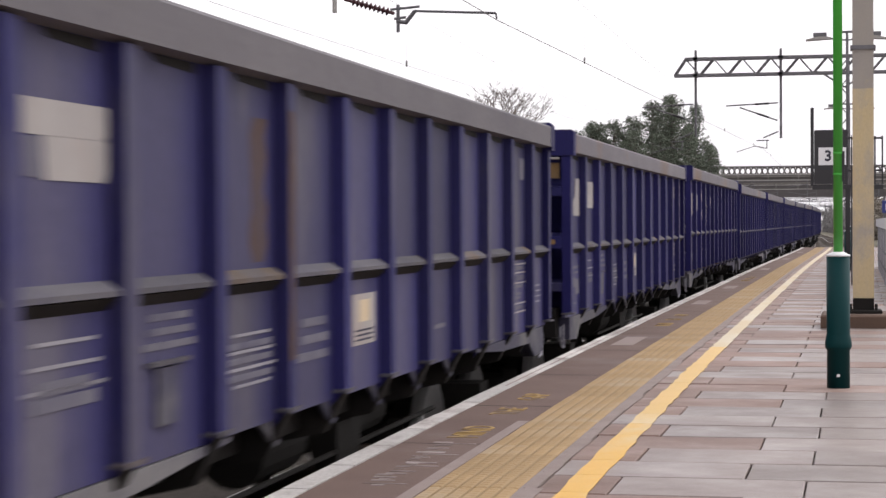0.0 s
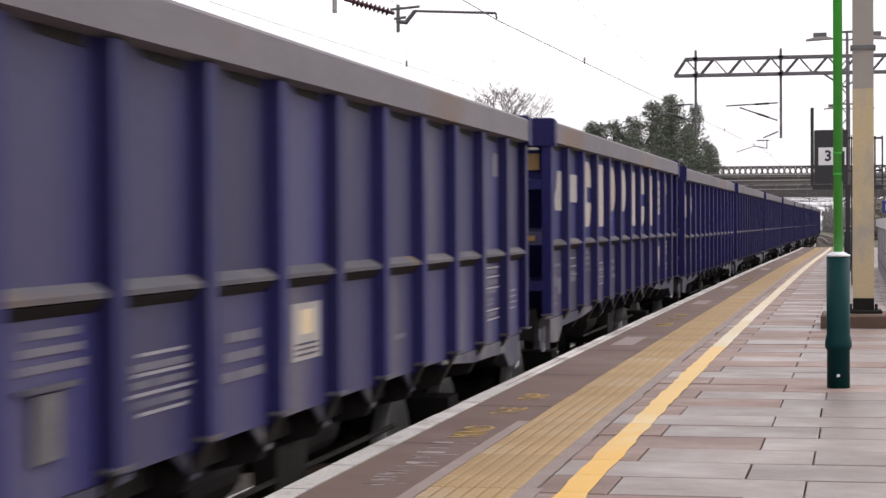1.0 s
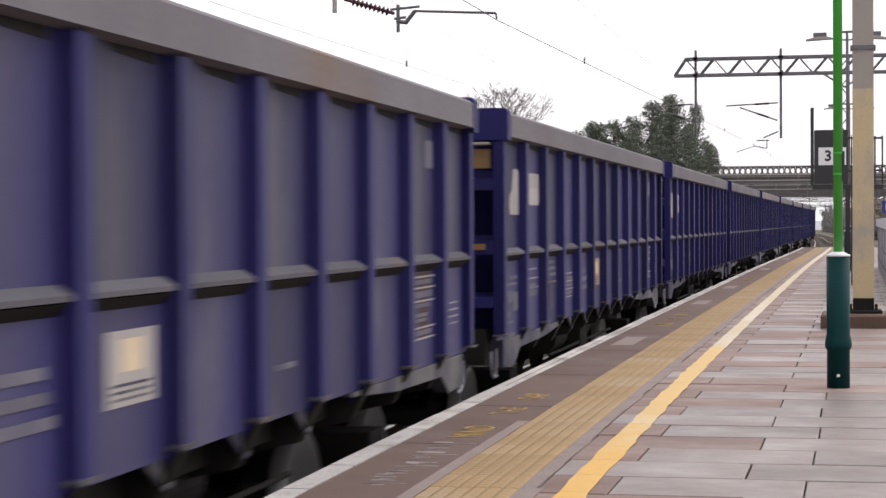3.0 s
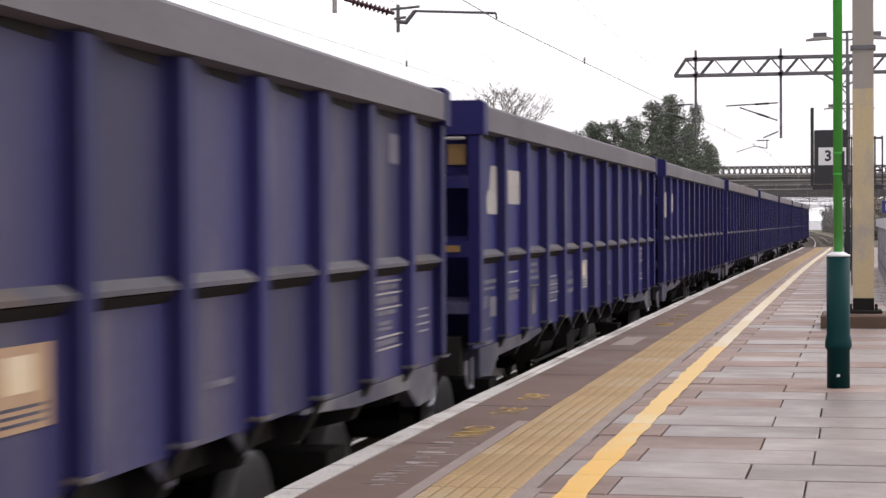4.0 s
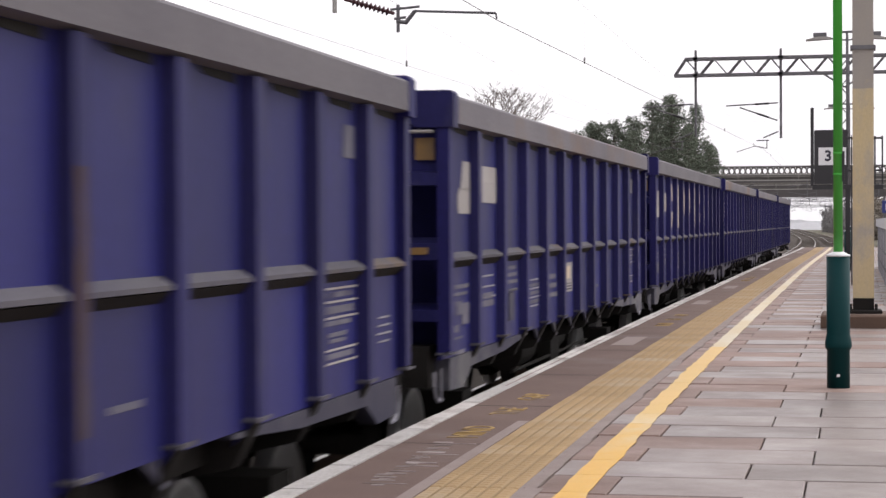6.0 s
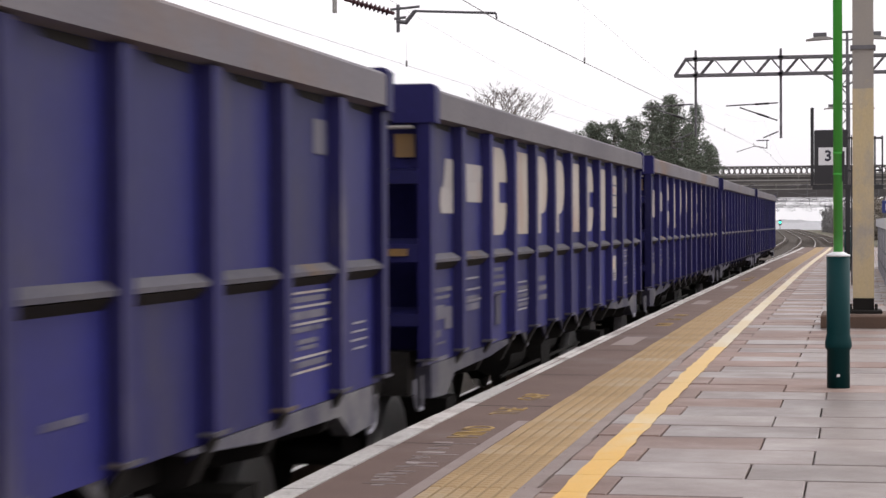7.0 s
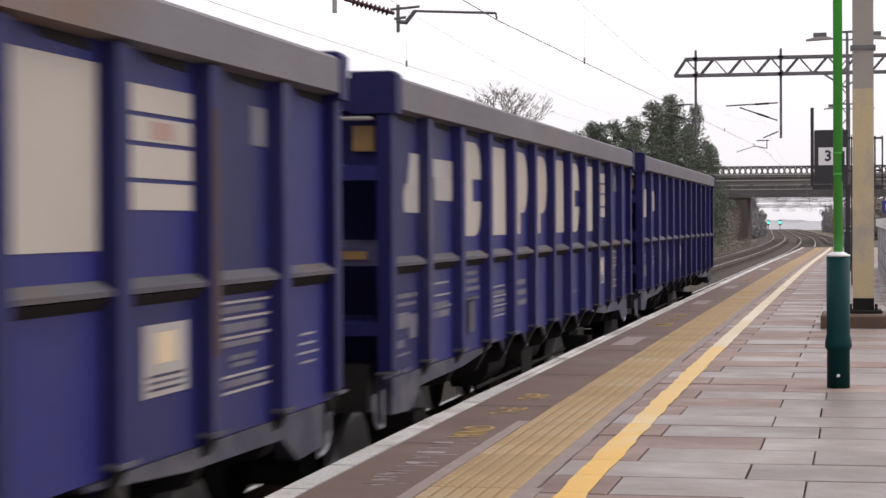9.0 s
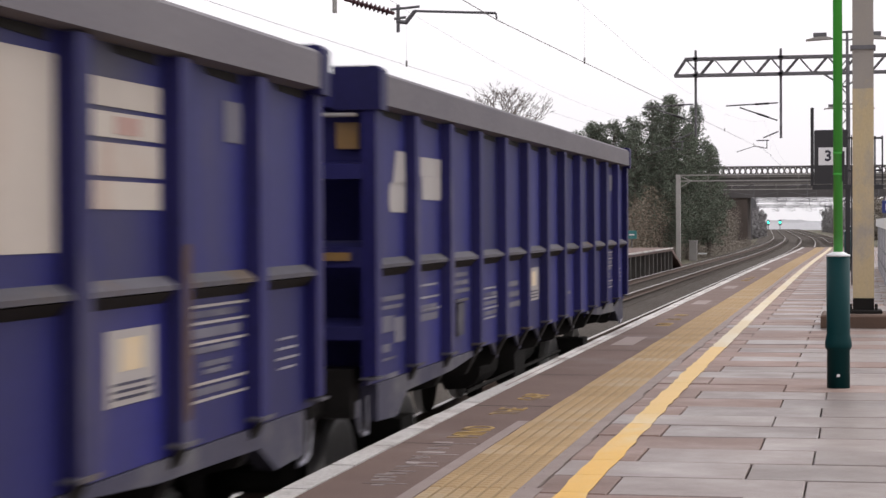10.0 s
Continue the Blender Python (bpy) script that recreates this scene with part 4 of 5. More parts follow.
lp = lamp_post(-0.15, 15.25, True, "green lamp post with a dark teal base and white collar")
q = Geo()
q.turned([(0.0, 0), (0.0385, 0), (0.0385, 0.014), (0.0, 0.014)], 16)
for z in (1.62, 1.78):
    part("clamp", q.mesh("clamp", M_GREEN), None, lp, at=pose(0, 0, z))
q = Geo()
q.box(0.03, 0.05, -0.02, 0.02, 1.57, 1.80)
part("bracket", q, M_BLACK, lp, "small black bracket")
lamp_post(-0.27, 52.0, True, "dark lamp post farther along the platform", M_STEEL)
lamp_post(-0.35, 84.0, True, "dark lamp post near the platform's end", M_STEEL)

# ---- overhead line: near mast on its plinth ----
H_BEAM = [(-0.125, -0.125), (0.125, -0.125), (0.125, -0.108), (0.012, -0.108), (0.012, 0.108), (0.125, 0.108), (0.125, 0.125), (-0.125, 0.125), (-0.125, 0.108), (-0.012, 0.108), (-0.012, -0.108), (-0.125, -0.108)]
mast = thing("line_mast", "cream painted steel mast on a rusty plinth", "mast", pose(0.06, 24.3, 0))
q = Geo()
q.prism(H_BEAM, "z", 0.34, 2.86)
part("column", q, M_MAST, mast)
q = Geo()
q.prism(H_BEAM, "z", 2.86, 7.4)
part("upper_column", q, M_MASTG, mast, "greyer weathered upper column")
q = Geo()
q.box(-0.125, 0.125, -0.14, 0.14, 0.20, 0.34)
part("foot", q, M_UNDER, mast, "blackened bitumen foot")
q = Geo()
q.slab(-0.20, 0.22, -0.22, 0.22, 0.155, 0.20, 0.015)
for x in (-0.15, 0.15):
    for y in (-0.17, 0.17):
        q.tube((x, y, 0.20), (x, y, 0.26), 0.018, n=6)
part("base_plate", q, M_UNDER, mast, "dark bolted base plate")
q = Geo()
q.slab(-0.50, 0.75, -0.60, 0.60, 0.0, 0.155, 0.02)
part("plinth", q, M_RUST, mast, "rusty brown plinth")
q = Geo()
q.box(-0.15, 0.15, -0.15, 0.15, 3.33, 3.38)
part("band", q, M_STEEL, mast, "steel band round the column")
q = Geo()
q.box(-0.145, -0.129, -0.13, 0.0, 0.5, 2.3)
part("conduit", q, M_BLACK, mast, "dark cable conduit")

# cantilever arm over the near track
ARM_Y = 24.3
arm = thing("cantilever_arm", "steel cantilever arm with brown ribbed insulators", "overhead line")
q = Geo()
q.tube((-0.07, ARM_Y, 5.6), (-5.6, ARM_Y, 4.9), 0.028, n=8)
q.tube((-0.07, ARM_Y, 4.35), (-3.4, ARM_Y, 5.15), 0.03, n=8)
part("stay", q, M_STEEL, arm)
q = Geo()
q.tube((-6.4, ARM_Y, 4.13), (-5.75, ARM_Y, 3.93), 0.022, n=8)
for k in range(9):
    q.turned([(0.022, -0.02), (0.055, 0.0), (0.022, 0.02)], 12, Matrix.Translation((-6.28 + k * 0.055, ARM_Y, 4.093 - k * 0.0169)) @ pose(0, 0, 0, 0, 107, 0))
part("insulator", q, M_INSUL, arm, "brown ribbed insulator")
q = Geo()
q.tube((-5.70, ARM_Y, 3.69), (-5.70, ARM_Y, 4.04), 0.022, n=8)
q.tube((-5.80, ARM_Y, 3.98), (-5.42, ARM_Y, 4.01), 0.016, n=8)
q.tube((-5.72, ARM_Y, 3.83), (-5.58, ARM_Y, 3.81), 0.026, n=8)
q.tube((-5.60, ARM_Y, 3.81), (-5.48, ARM_Y, 3.955), 0.028, n=8)
q.tube((-5.75, ARM_Y, 3.86), (-5.60, ARM_Y, 3.88), 0.018, n=8)
part("bracket", q, M_STEEL, arm)
q = Geo()
q.tube((-5.50, ARM_Y, 3.955), (-4.44, ARM_Y, 3.90), 0.016, n=8)
q.tube((-4.44, ARM_Y, 3.90), (-4.43, ARM_Y, 3.82), 0.012, n=8)
part("registration_arm", q, M_STEEL, arm)
drop = thing("dropper_tube", "short grey steel tube hanging over the far track", "overhead line")
q = Geo()
q.tube((-6.53, ARM_Y, 3.96), (-6.53, ARM_Y, 5.2), 0.03, n=10)
q.tube((-6.53, ARM_Y, 5.2), (-4.0, ARM_Y, 5.12), 0.03, n=10)
part("tube", q, M_PALE, drop)

# ---- wires, each a thin tube through its supports ----


def wire(label, pts, r):
    q = Geo()
    for a, b in zip(pts, pts[1:]):
        q.tube(a, b, r, n=5, caps=False)
    return thing("overhead_wire", label, "wire", data=q.mesh("overhead_wire", M_WIRE), group="overhead wires")


GANTRY_Y = 86.0
C1, C2 = 3.82, 4.35
contact1 = [(-4.1, -10, C1 + 0.02), (-4.44, ARM_Y, C1), (-3.95, GANTRY_Y, C2), (-4.6, 150, C2), (-7.2, 250, C2)]
contact2 = [(-7.4, -10, C1), (-7.3, ARM_Y, C1 + 0.02), (-7.85, GANTRY_Y, C2), (-8.0, 150, C2), (-10.6, 250, C2)]


def catenary(contact, top):
    out = []
    for (a, b) in zip(contact, contact[1:]):
        for i in range(8):
            k = i / 8
            p = Vector(a).lerp(Vector(b), k)
            out.append((p.x, p.y, p.z + top - 0.9 * 4 * k * (1 - k) * 0.85))
    p = contact[-1]
    return out + [(p[0], p[1], p[2] + top)]


wire("thin contact wire over the near track", contact1, 0.0055)
wire("thin contact wire over the far track", contact2, 0.003)
cat1, cat2 = catenary(contact1, 1.25), catenary(contact2, 1.25)
wire("sagging catenary wire over the near track", cat1, 0.002)
wire("sagging catenary wire over the far track", cat2, 0.002)
for con, cat in ((contact1, cat1), (contact2, cat2)):
    for j in range(9, 26, 2):
        p = Vector(cat[j])
        seg = next((a, b) for a, b in zip(con, con[1:]) if a[1] <= p.y <= b[1])
        k = (p.y - seg[0][1]) / (seg[1][1] - seg[0][1])
        z = seg[0][2] + k * (seg[1][2] - seg[0][2])
        q = Geo()
        q.tube(p, (p.x, p.y, z), 0.0012, n=4, caps=False)
        q.box(p.x - 0.012, p.x + 0.012, p.y - 0.02, p.y + 0.02, z - 0.02, z + 0.08)
        thing("dropper", "thin dropper with a clip on the contact wire", "wire", data=q.mesh("dropper", M_WIRE), group="droppers")

# ---- lattice gantry over the platform and tracks ----


def gantry():
    t = thing("line_gantry", "grey steel lattice gantry over the tracks and platform", "gantry", pose(0, GANTRY_Y, 0))
    zt, zb = 8.33, 7.62
    chord = Geo()
    for y in (-0.25, 0.25):
        chord.box(-7.35, 5.0, y - 0.05, y + 0.05, zt - 0.06, zt + 0.06)
        part("chord", chord, M_STEEL, t)
        chord = Geo()
        chord.box(-7.82, 5.0, y - 0.05, y + 0.05, zb - 0.06, zb + 0.06)
        part("chord", chord, M_STEEL, t)
        chord = Geo()
    pitch = 0.95
    for y in (-0.25, 0.25):
        x, up = -7.80, True
        i = 0
        while x < 4.6:
            q = Geo()
            x1 = x + (0.48 if i == 0 else pitch / 2 + 0.13)
            q.tube((x, y, zb if up else zt), (x1, y, zt if up else zb), 0.045 if up else 0.03, n=6)
            part("brace", q, M_STEEL, t)
            x, up, i = x1, not up, i + 1
    # hanging posts
    for x, zbot in ((-6.90, 4.95), (-3.25, 4.85)):
        q = Geo()
        q.tube((x, 0, zbot), (x, 0, 8.72), 0.055, n=10)
        q.box(x - 0.09, x + 0.09, -0.3, 0.3, zt - 0.075, zt + 0.075)
        q.box(x - 0.09, x + 0.09, -0.3, 0.3, zb - 0.075, zb + 0.075)
        part("hanging_post", q, M_STEEL, t)
    for x0 in (-3.25, -6.90):
        q = Geo()
        q.tube((x0 - 0.12, 0, 6.38), (x0 - 2.35, 0, 6.28), 0.03, n=8)
        q.tube((x0 - 0.15, 0, 5.62), (x0 - 1.75, 0, 6.20), 0.03, n=8)
        q.tube((x0 - 0.1, 0, 5.15), (x0 - 0.75, 0, 4.88), 0.03, n=8)
        q.tube((x0 - 1.05, 0, 4.76), (x0 - 0.5, 0, 4.77), 0.025, n=8)
        q.tube((x0 - 0.6, 0, 4.77), (x0 - 0.6, 0, 4.40), 0.02, n=8)
        q.tube((x0 - 0.62, 0, 4.42), (x0 - 1.1, 0, 4.53), 0.02, n=8)
        q.tube((x0 - 1.1, 0, 4.53), (x0 - 1.9, 0, 4.28), 0.016, n=8)
        part("registration_arm", q, M_STEEL, t)
        for xa, za, xb, zb2 in ((-0.5, 6.36, -1.1, 6.335), (-0.5, 5.75, -1.0, 5.93)):
            q = Geo()
            q.tube((x0 + xa, 0, za), (x0 + xb, 0, zb2), 0.045, n=8)
            part("insulator", q, M_BLACK, t)
    # lattice column on the platform
    for x in (-0.72, -0.38):
        for y in (-0.17, 0.17):
            q = Geo()
            q.box(x - 0.035, x + 0.035, y - 0.035, y + 0.035, 0, zt)
            part("leg", q, M_STEEL, t)
    z, s = 0.3, 1
    while z < 7.9:
        for y in (-0.17, 0.17):
            q = Geo()
            q.tube((-0.55 - 0.17 * s, y, z), (-0.55 + 0.17 * s, y, z + 0.42), 0.018, n=5)
            part("lacing", q, M_STEEL, t)
        z, s = z + 0.42, -s
    for x in (-0.9, -0.2):
        q = Geo()
        q.tube((-0.55, 0, 7.0), (x + (0.6 if x > -0.5 else -0.6), 0, zb), 0.04, n=6)
        part("knee_brace", q, M_STEEL, t)
    return t


gantry()

# ---- portals farther along ----


def portal(y, x0, x1, ztop, label, arms=True, thick=0.14, paint=None):
    paint = paint or M_PALE
    t = thing("line_portal", label, "gantry", pose(bend(y), y, 0), group="line portals")
    for x in (x0, x1):
        q = Geo()
        q.box(x - thick, x + thick, -thick, thick, -1.4, ztop)
        part("column", q, paint, t)
    for z in (ztop - 0.42, ztop - 0.04):
        q = Geo()
        q.box(x0, x1, -0.05, 0.05, z - 0.035, z + 0.035)
        part("boom", q, paint, t)
    for x, s in ((x0, 1), (x1, -1)):
        q = Geo()
        q.tube((x, 0, ztop - 0.04), (x + s * 0.85, 0, ztop - 0.42), 0.035, n=6)
        q.tube((x, 0, ztop - 0.9), (x + s * 0.85, 0, ztop - 0.42), 0.035, n=6)
        part("knee_brace", q, paint, t)
    n = int((x1 - x0) / 1.9)
    for i in range(1, n):
        x = x0 + i * (x1 - x0) / n
        q = Geo()
        q.tube((x, 0, ztop - 0.42), (x, 0, ztop - 0.04), 0.02, n=5)
        part("strut", q, paint, t)
    if arms:
        for x in (TRACK_2, TRACK_1, 0.4):
            q = Geo()
            q.tube((x + 0.9, 0, ztop - 0.4), (x + 0.9, 0, ztop - 1.5), 0.03, n=6)
            q.tube((x + 0.9, 0, ztop - 0.7), (x - 0.4, 0, ztop - 0.9), 0.025, n=6)
            q.tube((x + 0.9, 0, ztop - 1.4), (x - 0.3, 0, ztop - 1.2), 0.02, n=6)
            part("registration_arm", q, M_STEEL, t)
    return t


portal(129, -11.5, 4.0, 4.35, "pale steel portal before the bridge")
portal(178, -12.6, 5.0, 4.55, "pale steel portal close to the bridge")
for yy in (240, 262, 285, 310, 336, 365, 398, 435, 480, 530):
    portal(yy, -11.5, 6.0, 5.0 + 0.25 * ((yy * 7) % 3), "distant steel portal beyond the bridge", thick=0.14, paint=M_STEEL)

# ---- the bridge ----
BY = 212.0


def bridge():
    t = thing("road_bridge", "dark bridge with a pierced parapet over the railway", "bridge", pose(bend(BY), BY, 0))
    zs, zp, ztop = 3.80, 6.25, 7.15
    q = Geo()
    q.box(-16.5, 12.5, 0, 7.0, zs + 0.35, zp - 0.25)
    part("deck", q, M_BRIDGE, t)
    q = Geo()
    q.prism([(-0.05, zs), (0.55, zs), (0.55, zs + 0.35), (-0.05, zs + 0.5)], "x", -16.5, 12.5)
    part("bottom_flange", q, M_BRIDGE, t)
    for z in (zp - 0.22, zp - 0.95):
        q = Geo()
        q.box(-16.5, 12.5, -0.16, 0.0, z - 0.07, z + 0.07)
        part("string_course", q, M_CONC, t, "paler concrete band")
    for i in range(15):
        q = Geo()
        q.box(-16.2 + i * 2.0, -16.05 + i * 2.0, -0.08, 0.0, zs + 0.5, zp - 1.05)
        part("stiffener", q, M_BRIDGE, t)
    # parapet: posts and rails round open rings
    for z in (zp - 0.10, ztop - 0.06):
        q = Geo()
        q.box(-16.5, 12.5, -0.06, 0.10, z - 0.075, z + 0.075)
        part("parapet_rail", q, M_BRIDGE, t)
    pitch = 0.585
    panel = Geo()
    n, hz = 12, (ztop - 0.1 - zp) / 2
    zc = (ztop - 0.13 + zp) / 2 - 0.01
    inner = [(0.20 * math.cos(2 * math.pi * i / n), 0.265 * math.sin(2 * math.pi * i / n)) for i in range(n)]
    outer = []
    for i in range(n):
        c, s = math.cos(2 * math.pi * i / n), math.sin(2 * math.pi * i / n)
        k = min(pitch / 2 / max(abs(c), 1e-6), 0.43 / max(abs(s), 1e-6))
        outer.append((c * k, s * k))
    for y in (0.0, 0.06):
        panel.v += [(u, y, zc + v) for u, v in inner] + [(u, y, zc + v) for u, v in outer]
    for i in range(n):
        j = (i + 1) % n
        panel.f += [(i, j, n + j, n + i), (2 * n + i, 2 * n + j, 3 * n + j, 3 * n + i), (i, j, 2 * n + j, 2 * n + i)]
    pm = panel.mesh("parapet_ring", M_BRIDGE)
    x = -16.2
    while x < 12.3:
        part("parapet_ring", pm, None, t, at=pose(x, 0, 0))
        x += pitch
    # abutments and wing walls
    for x0, x1 in ((-16.5, -10.45), (9.5, 12.5)):
        q = Geo()
        q.box(x0, x1, 0.2, 7.0, -1.44, zs + 0.34)
        part("abutment", q, M_BRICK, t, "dark brick abutment")
    return t


bridge()

# ---- signals far down the line ----
for x in (-24.1, -20.9):
    t = thing("signal", "distant colour-light signal showing green", "signal", pose(x, 545, 0), group="signals")
    q = Geo()
    q.box(-0.07, 0.07, -0.07, 0.07, -1.4, 1.4)
    part("post", q, M_BLACK, t)
    q = Geo()
    q.slab(-0.35, 0.35, -0.1, 0.15, 0.2, 1.7, 0.02)
    part("backboard", q, M_BLACK, t)
    q = Geo()
    q.tube((0, -0.13, 0.95), (0, -0.10, 0.95), 0.30, n=14)
    part("lamp", q, M_SIGNALG, t, "glowing green signal lamp")

# ---- platform number sign ----
sgn = thing("platform_sign", "black hanging sign box with a white number panel", "sign", pose(0.11, 50.0, 0))
q = Geo()
q.slab(-1.18, -0.36, -0.12, 0.12, 2.19, 3.54, 0.02)
part("casing", q, M_BLACK, sgn)
q = Geo()
q.box(-1.075, -0.40, -0.135, -0.121, 2.66, 3.10)
face = part("face", q, M_SIGN, sgn, "white number panel")
part("number", lettering("3", 0.36, M_INK, "number", 0.012), None, face, "dark number three", at=pose(-0.84, -0.139, 2.88, 90, 0, 0))
q = Geo()
q.box(-1.27, -1.19, -0.05, 0.05, 2.15, 4.10)
part("post", q, M_BLACK, sgn, "thin black upright")
q = Geo()
q.slab(-1.22, 0.50, -0.10, 0.10, 2.06, 2.18, 0.02)
part("tray", q, M_BLACK, sgn, "dark tray below the box")
q = Geo()
for z in (2.5, 3.30):
    q.box(-0.36, 0.50, 0.02, 0.06, z, z + 0.05)
for x in (0.28, 0.46):
    q.box(x, x + 0.04, 0.0, 0.05, 2.1, 3.38)
part("frame", q, M_BLACK, sgn, "open dark frame beside the box")
q = Geo()
q.box(-0.30, 0.06, 0.0, 0.02, 2.70, 3.10)
part("side_panel", q, M_SIGN, sgn, "white side panel")
q = Geo()
q.box(-0.42, -0.30, -0.06, 0.06, 0.0, 2.07)
part("support", q, M_BLACK, sgn, "dark support column")

# ---- pale panel fence along the platform ----
fence = thing("panel_fence", "pale grey panel fence with a white cap rail", "fence")
for i in range(8):
    y0 = 31 + i * 3.0
    q = Geo()
    q.slab(0.52, 0.56, y0 + 0.03, y0 + 2.94, 0.08, 1.10, 0.005)
    part("panel", q, M_PANEL, fence)
    q = Geo()
    q.box(0.50, 0.60, y0 - 0.04, y0 + 0.025, 0.0, 1.119)
    part("post", q, M_PANEL, fence)
q = Geo()
q.box(0.47, 0.62, 30.9, 55, 1.12, 1.32)
part("cap_rail", q, M_CAP, fence, "white cap rail")
q = Geo()
q.box(0.505, 0.518, 31, 55, 0.30, 0.34)
q.box(0.505, 0.518, 31, 55, 0.62, 0.64)
part("rail", q, M_STEEL, fence)
sb = thing("blue_sign", "small navy sign with unreadable white print", "sign", pose(0, 34.5, 0))
q = Geo()
q.slab(0.40, 0.85, -0.02, 0.02, 1.40, 1.62, 0.004)
part("board", q, M_NAVY, sb)
q = Geo()
q.box(0.46, 0.70, -0.026, -0.021, 1.46, 1.56)
part("print_bar", q, M_SIGN, sb, "white bar of print")
q = Geo()
q.tube((0.62, 0.03, 1.30), (0.62, 0.03, 1.62), 0.015, n=6)
part("post", q, M_STEEL, sb)

# ---- the opposite platform ----
opp = thing("opposite_platform", "opposite platform on dark trestles with a ramp", "platform", kind="structure")
q = Geo()
q.box(-13.0, -8.98, 40, 97, -0.16, 0.0)
q.prism([(97, -0.16), (97, 0.0), (103.5, -1.1), (103.5, -1.25)], "x", -13.0, -8.98)
part("deck", q, M_TARMAC, opp, "weathered deck with a ramp")
q = Geo()
q.box(-8.975, -8.90, 40, 97, -0.05, 0.012)
part("edge", q, M_COPING, opp, "pale edge line")
for i in range(30):
    q = Geo()
    y = 45 + i * 1.8
    q.box(-9.15, -9.0, y, y + 0.18, -1.44, -0.161)
    part("trestle", q, M_TIMBER, opp)
# a black sheet behind the trestles paints the shade under the deck
q = Geo()
q.box(-9.6, -9.5, 40, 96, -1.44, -0.17)
part("back_wall", q, M_UNDER, opp, "black shaded wall under the deck")
pf = thing("picket_fence", "weathered timber fence on the opposite platform", "fence")
for i in range(34):
    q = Geo()
    q.box(-12.6, -12.57, 82 + i * 0.45, 82.3 + i * 0.45, 0.0, 1.5)
    part("paling", q, M_TIMBER, pf)
for z in (0.4, 1.2):
    q = Geo()
    q.box(-12.56, -12.50, 82, 97.2, z, z + 0.09)
    part("rail", q, M_TIMBER, pf)
ts = thing("teal_sign", "small teal sign with unreadable pale print", "sign", pose(0, 96, 0))
q = Geo()
q.slab(-11.1, -10.6, -0.02, 0.02, 0.45, 0.85, 0.01)
part("board", q, M_TEALS, ts)
q = Geo()
q.box(-10.98, -10.72, -0.026, -0.021, 0.62, 0.68)
part("print_bar", q, M_SIGN, ts)
q = Geo()
q.tube((-10.85, 0.03, 0.0), (-10.85, 0.03, 0.85), 0.03, n=6)
part("post", q, M_STEEL, ts)
cb = thing("equipment_cabinet", "grey steel lineside equipment cabinet", "cabinet", pose(-11.2, 137, -1.44))
q = Geo()
q.slab(-0.26, 0.26, -0.2, 0.2, 0, 1.35, 0.02)
part("body", q, M_PALE, cb)
q = Geo()
q.slab(-0.32, 0.32, -0.26, 0.26, 1.35, 1.42, 0.02)
part("lid", q, M_PALE, cb)
q = Geo()
q.box(0.34, 0.95, -0.05, 0.0, 0.45, 0.55)
part("bracket", q, M_CAP, cb, "white bracket")

# ---- trees and scrub ----


def leaf_clump(q, c, r, n, size, rnd, flat=1.0, out=None):
    """n small pointed leaves round a centre."""
    for _ in range(n):
        d = Vector((rnd.gauss(0, 1), rnd.gauss(0, 1), rnd.gauss(0, 1) * flat))
        d = d.normalized() * r * rnd.random() ** 0.4
        p = Vector(c) + d
        a = Vector((rnd.gauss(0, 1), rnd.gauss(0, 1), rnd.gauss(0, 0.6))).normalized() * size * rnd.uniform(0.6, 1.4)
        b = a.cross(Vector((rnd.gauss(0, 1), rnd.gauss(0, 1), rnd.gauss(0, 1)))).normalized() * size * 0.4
        o = len(q.v)
        q.v += [tuple(p - a), tuple(p + b), tuple(p + a), tuple(p - b)]
        q.f.append((o, o + 1, o + 2, o + 3))


def conifer(x, y, h, w, seed, label, taper=0.62):
    rnd = random.Random(seed)
    t = thing("conifer_tree", label, "tree", pose(x, y, -1.44), group="conifers")
    q = Geo()
    q.tube((0, 0, 0), (0, 0, h * 0.95), 0.22, 0.03, 8)
    part("trunk", q, M_BARK, t)
    limbs, crown = Geo(), Geo()
    n = int(h * 13)
    for i in range(n):
        k = (i + rnd.random()) / n
        z = h * (0.10 + 0.88 * k)
        prof = (1 - k) ** taper * (0.75 + 0.45 * rnd.random()) * min(1, 0.55 + k * 3)
        a = rnd.uniform(0, 2 * math.pi)
        ln = w * prof + 0.15
        tip = Vector((math.cos(a) * ln, math.sin(a) * ln, z + ln * rnd.uniform(0.05, 0.5)))
        limbs.tube((0, 0, z), tip, 0.04, 0.012, 4, False)
        m = max(2, int(ln * 2.6))
        for j in range(m):
            f = (j + 0.8) / m
            p = Vector((0, 0, z)).lerp(tip, f)
            leaf_clump(crown, p, 0.22 + 0.34 * (1 - f * 0.6), 30, 0.085, rnd, 0.8)
        leaf_clump(crown, tip + Vector((0, 0, 0.14)), 0.13, 10, 0.085, rnd, 2.2)
    part("limb", limbs, M_BARK, t)
    part("crown", crown, M_CONIFER, t, "dense dark green foliage")
    return t


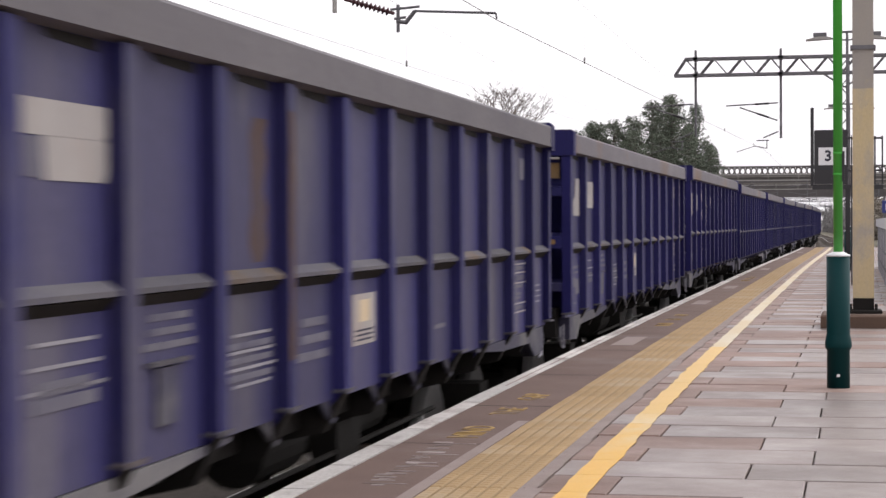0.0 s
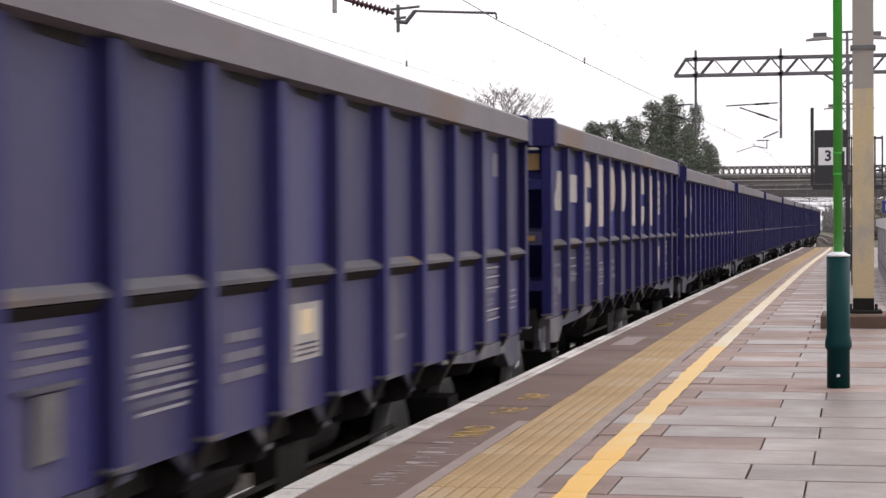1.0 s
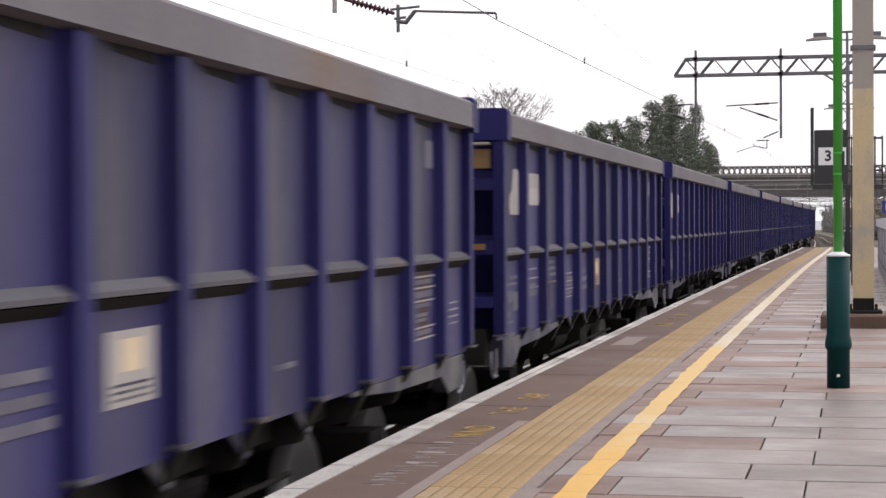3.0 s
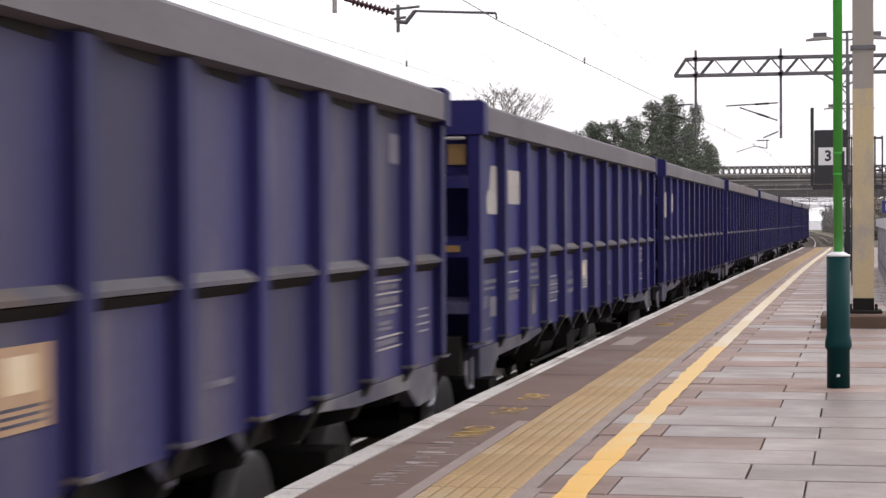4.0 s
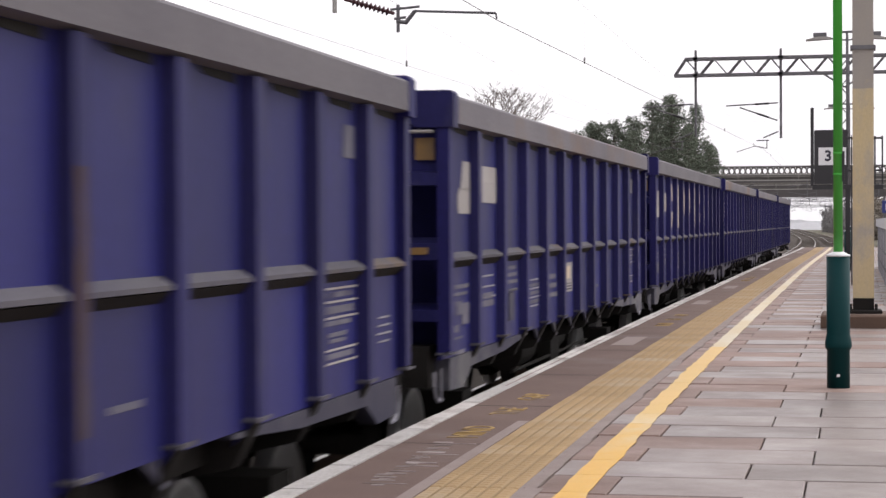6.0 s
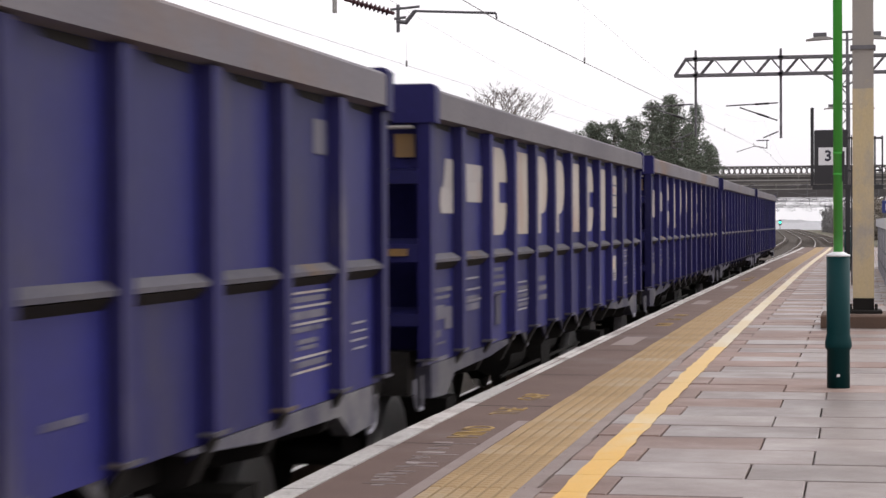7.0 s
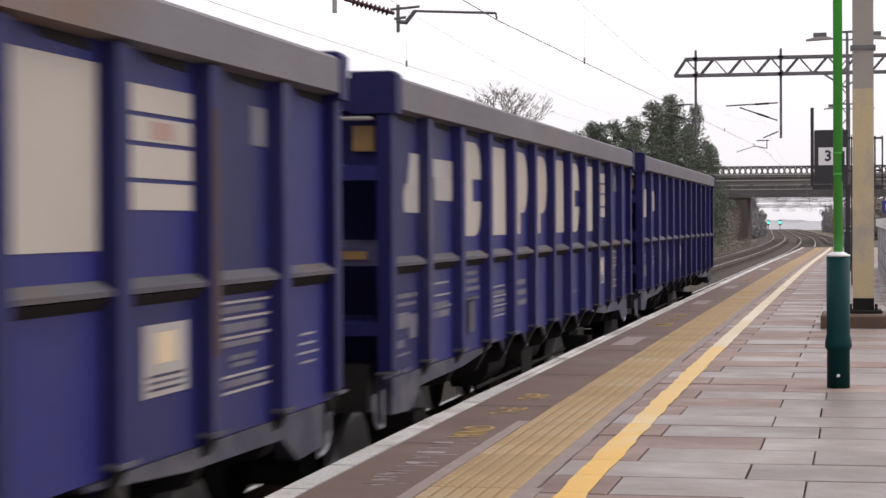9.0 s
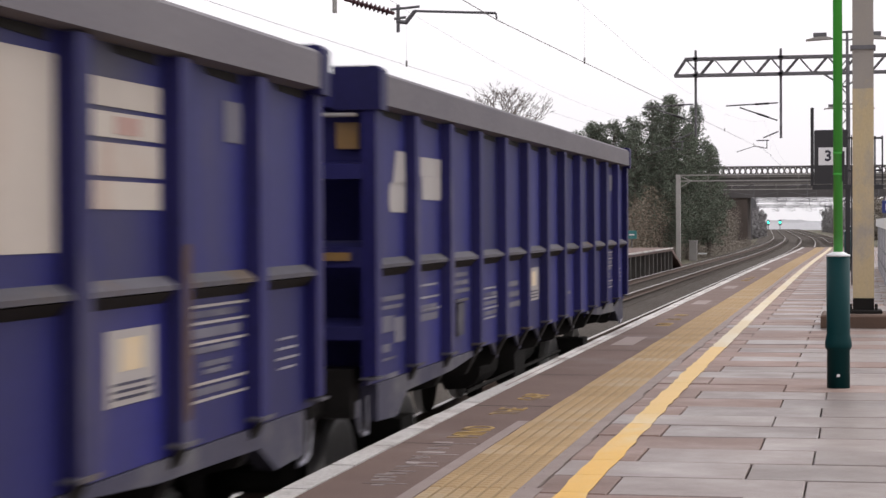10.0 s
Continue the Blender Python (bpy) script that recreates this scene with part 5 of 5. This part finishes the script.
def bare_tree(x, y, h, seed, label, spread=1.0, levels=6):
    rnd = random.Random(seed)
    t = thing("bare_tree", label, "tree", pose(x, y, -1.44), group="bare trees")
    trunk, twigs = Geo(), Geo()

    def grow(p, d, ln, r, lev):
        q = p + d * ln
        (trunk if lev < 2 else twigs).tube(p, q, r, r * 0.72, 6 if lev < 2 else 4, False)
        if lev >= levels:
            return
        for _ in range(2 if lev == 0 else rnd.choice((2, 3, 3, 3))):
            nd = (d + Vector((rnd.gauss(0, 0.5) * spread, rnd.gauss(0, 0.5) * spread, rnd.gauss(0.12, 0.25)))).normalized()
            grow(q, nd, ln * rnd.uniform(0.60, 0.84), max(0.015, r * 0.6), lev + 1)
    grow(Vector((0, 0, 0)), Vector((0.03, 0, 1)).normalized(), h * 0.30, h * 0.022, 0)
    part("trunk", trunk, M_BARK, t)
    part("crown", twigs, M_BARK, t, "bare winter twigs")
    return t


for i, (x, y, h, w) in enumerate(((-12.95, 140, 11.7, 2.7), (-14.2, 139, 11.2, 2.6), (-15.8, 141, 10.2, 2.5), (-17.2, 141, 10.0, 2.2), (-19.0, 142, 10.0, 1.7),
                                  (-20.1, 143, 9.3, 1.5), (-12.0, 143, 9.6, 2.0), (-11.2, 152, 8.6, 1.6), (-14.9, 134, 8.8, 2.4), (-13.2, 134, 8.6, 2.3), (-18.2, 140, 9.7, 1.9))):
    conifer(x, y, h, w, 20 + i, "dark green conifer behind the opposite platform")
conifer(-12.0, 149, 11.6, 3.1, 60, "dark spire-shaped conifer by the bridge", 1.0)
conifer(-13.6, 147, 11.9, 2.6, 61, "dark spire-shaped conifer by the bridge", 0.9)
bare_tree(-28.8, 160, 15.5, 9, "leafless broad winter tree with fine twigs", 0.95, 7)
bare_tree(-21.0, 168, 11.5, 9, "leafless winter tree behind the conifers", levels=5)
bare_tree(5.2, 118, 9.0, 14, "leafless tree beyond the platform", levels=5)


def scrub(name, x0, x1, y0, y1, z0, z1, n, material, seed, label, size=0.075):
    rnd = random.Random(seed)
    q = Geo()
    for _ in range(n):
        x, y = rnd.uniform(x0, x1), rnd.uniform(y0, y1)
        k = rnd.random()
        z = z0 + (z1 - z0) * k * (0.55 + 0.45 * noise.noise((x * 0.35, y * 0.25, seed)))
        leaf_clump(q, (x, y, z), 0.55, 26, size, rnd)
    return thing(name, label, "bushes", kind="stuff", data=q.mesh(name, material))


scrub("scrub", -22, -12.4, 100, 135, -1.4, 4.8, 2200, M_SCRUB, 31, "brown winter scrub on the bank")
scrub("scrub", -20, -11.9, 136, 205, -1.4, 6.2, 4200, M_IVY, 32, "dark evergreen scrub and ivy on the bank")
scrub("scrub", -12.2, -10.4, 140, 206, -1.4, -0.4, 300, M_IVY, 33, "low dark scrub beside the track")
scrub("scrub", 6.2, 12, 150, 235, -1.4, 3.2, 700, M_IVY, 34, "dark bushes right of the far tracks")

# bank behind the opposite platform
q = Geo()
ys = [30 + 10 * i for i in range(28)]
for y in ys:
    q.v += [(-12.0 + bend(y), y, -1.44), (-19 + bend(y), y, 2.2), (-60 + bend(y), y, 2.6)]
for i in range(len(ys) - 1):
    for j in range(2):
        a = i * 3 + j
        q.f.append((a, a + 1, a + 4, a + 3))
thing("embankment", "scrubby earth bank beside the railway", "embankment", kind="structure", data=q.mesh("embankment", M_SOIL))

# woods closing the line far away, their haze put into the grey
for i, (y, x0, x1, h) in enumerate(((620, -150, 120, 1.3), (760, -220, 200, 2.4))):
    rnd = random.Random(50 + i)
    q = Geo()
    x, n = x0, 0
    while x < x1:
        q.v += [(x, y, -2), (x, y + 4, h * (0.55 + 0.45 * noise.noise((x * 0.11, i * 7.3, 1.0)) + 0.15 * rnd.random()))]
        x += 1.5
        n += 1
    q.f = [(2 * k, 2 * k + 2, 2 * k + 3, 2 * k + 1) for k in range(n - 1)]
    thing("backdrop", "misty grey woods on the horizon", "woods", kind="structure", data=q.mesh("backdrop", M_HAZE))
for i in range(10):
    rnd = random.Random(70 + i)
    xb = bend(283 + 26 * i)
    scrub("scrub", *((xb - 22, xb - 10.2) if i % 2 else (xb + 4.2, xb + 12)), 270 + 26 * i, 300 + 26 * i, -1.4, 5.0 + rnd.random() * 2, 420, M_IVY if i < 1 else M_MISTY, 80 + i, "hazy lineside bushes beyond the bridge", 0.25)

# ---- near paving slabs, one by one ----
for me, m in paving_rows:
    part("paving_slab", me, None, platform, at=m)


def motions():
    times = [0.25 * i for i in range(41)]
    for i, w in enumerate(wagons):
        rows = []
        for t in times:
            y = near_end(t) + HALF - i * PITCH
            a, b = line(y - 4.77), line(y + 4.77)
            rows.append((t, pose(TRACK_1 + (a + b) / 2, y, RAIL_Z + (0.05 if i == 9 else 0.0), 0, 0, math.degrees(math.atan2(a - b, 9.54)))))
        walk(w, rows)
    fine = [k / FPS for k in range(301)]
    for w in wagons:
        for ws in w.children_recursive:
            if ws.name.startswith("wheelset"):
                x, y, z = ws.location
                walk(ws, [(t, pose(x, y, z, math.degrees((near_end(0) - near_end(t)) / 0.46), 0, 0)) for t in fine])


motions()
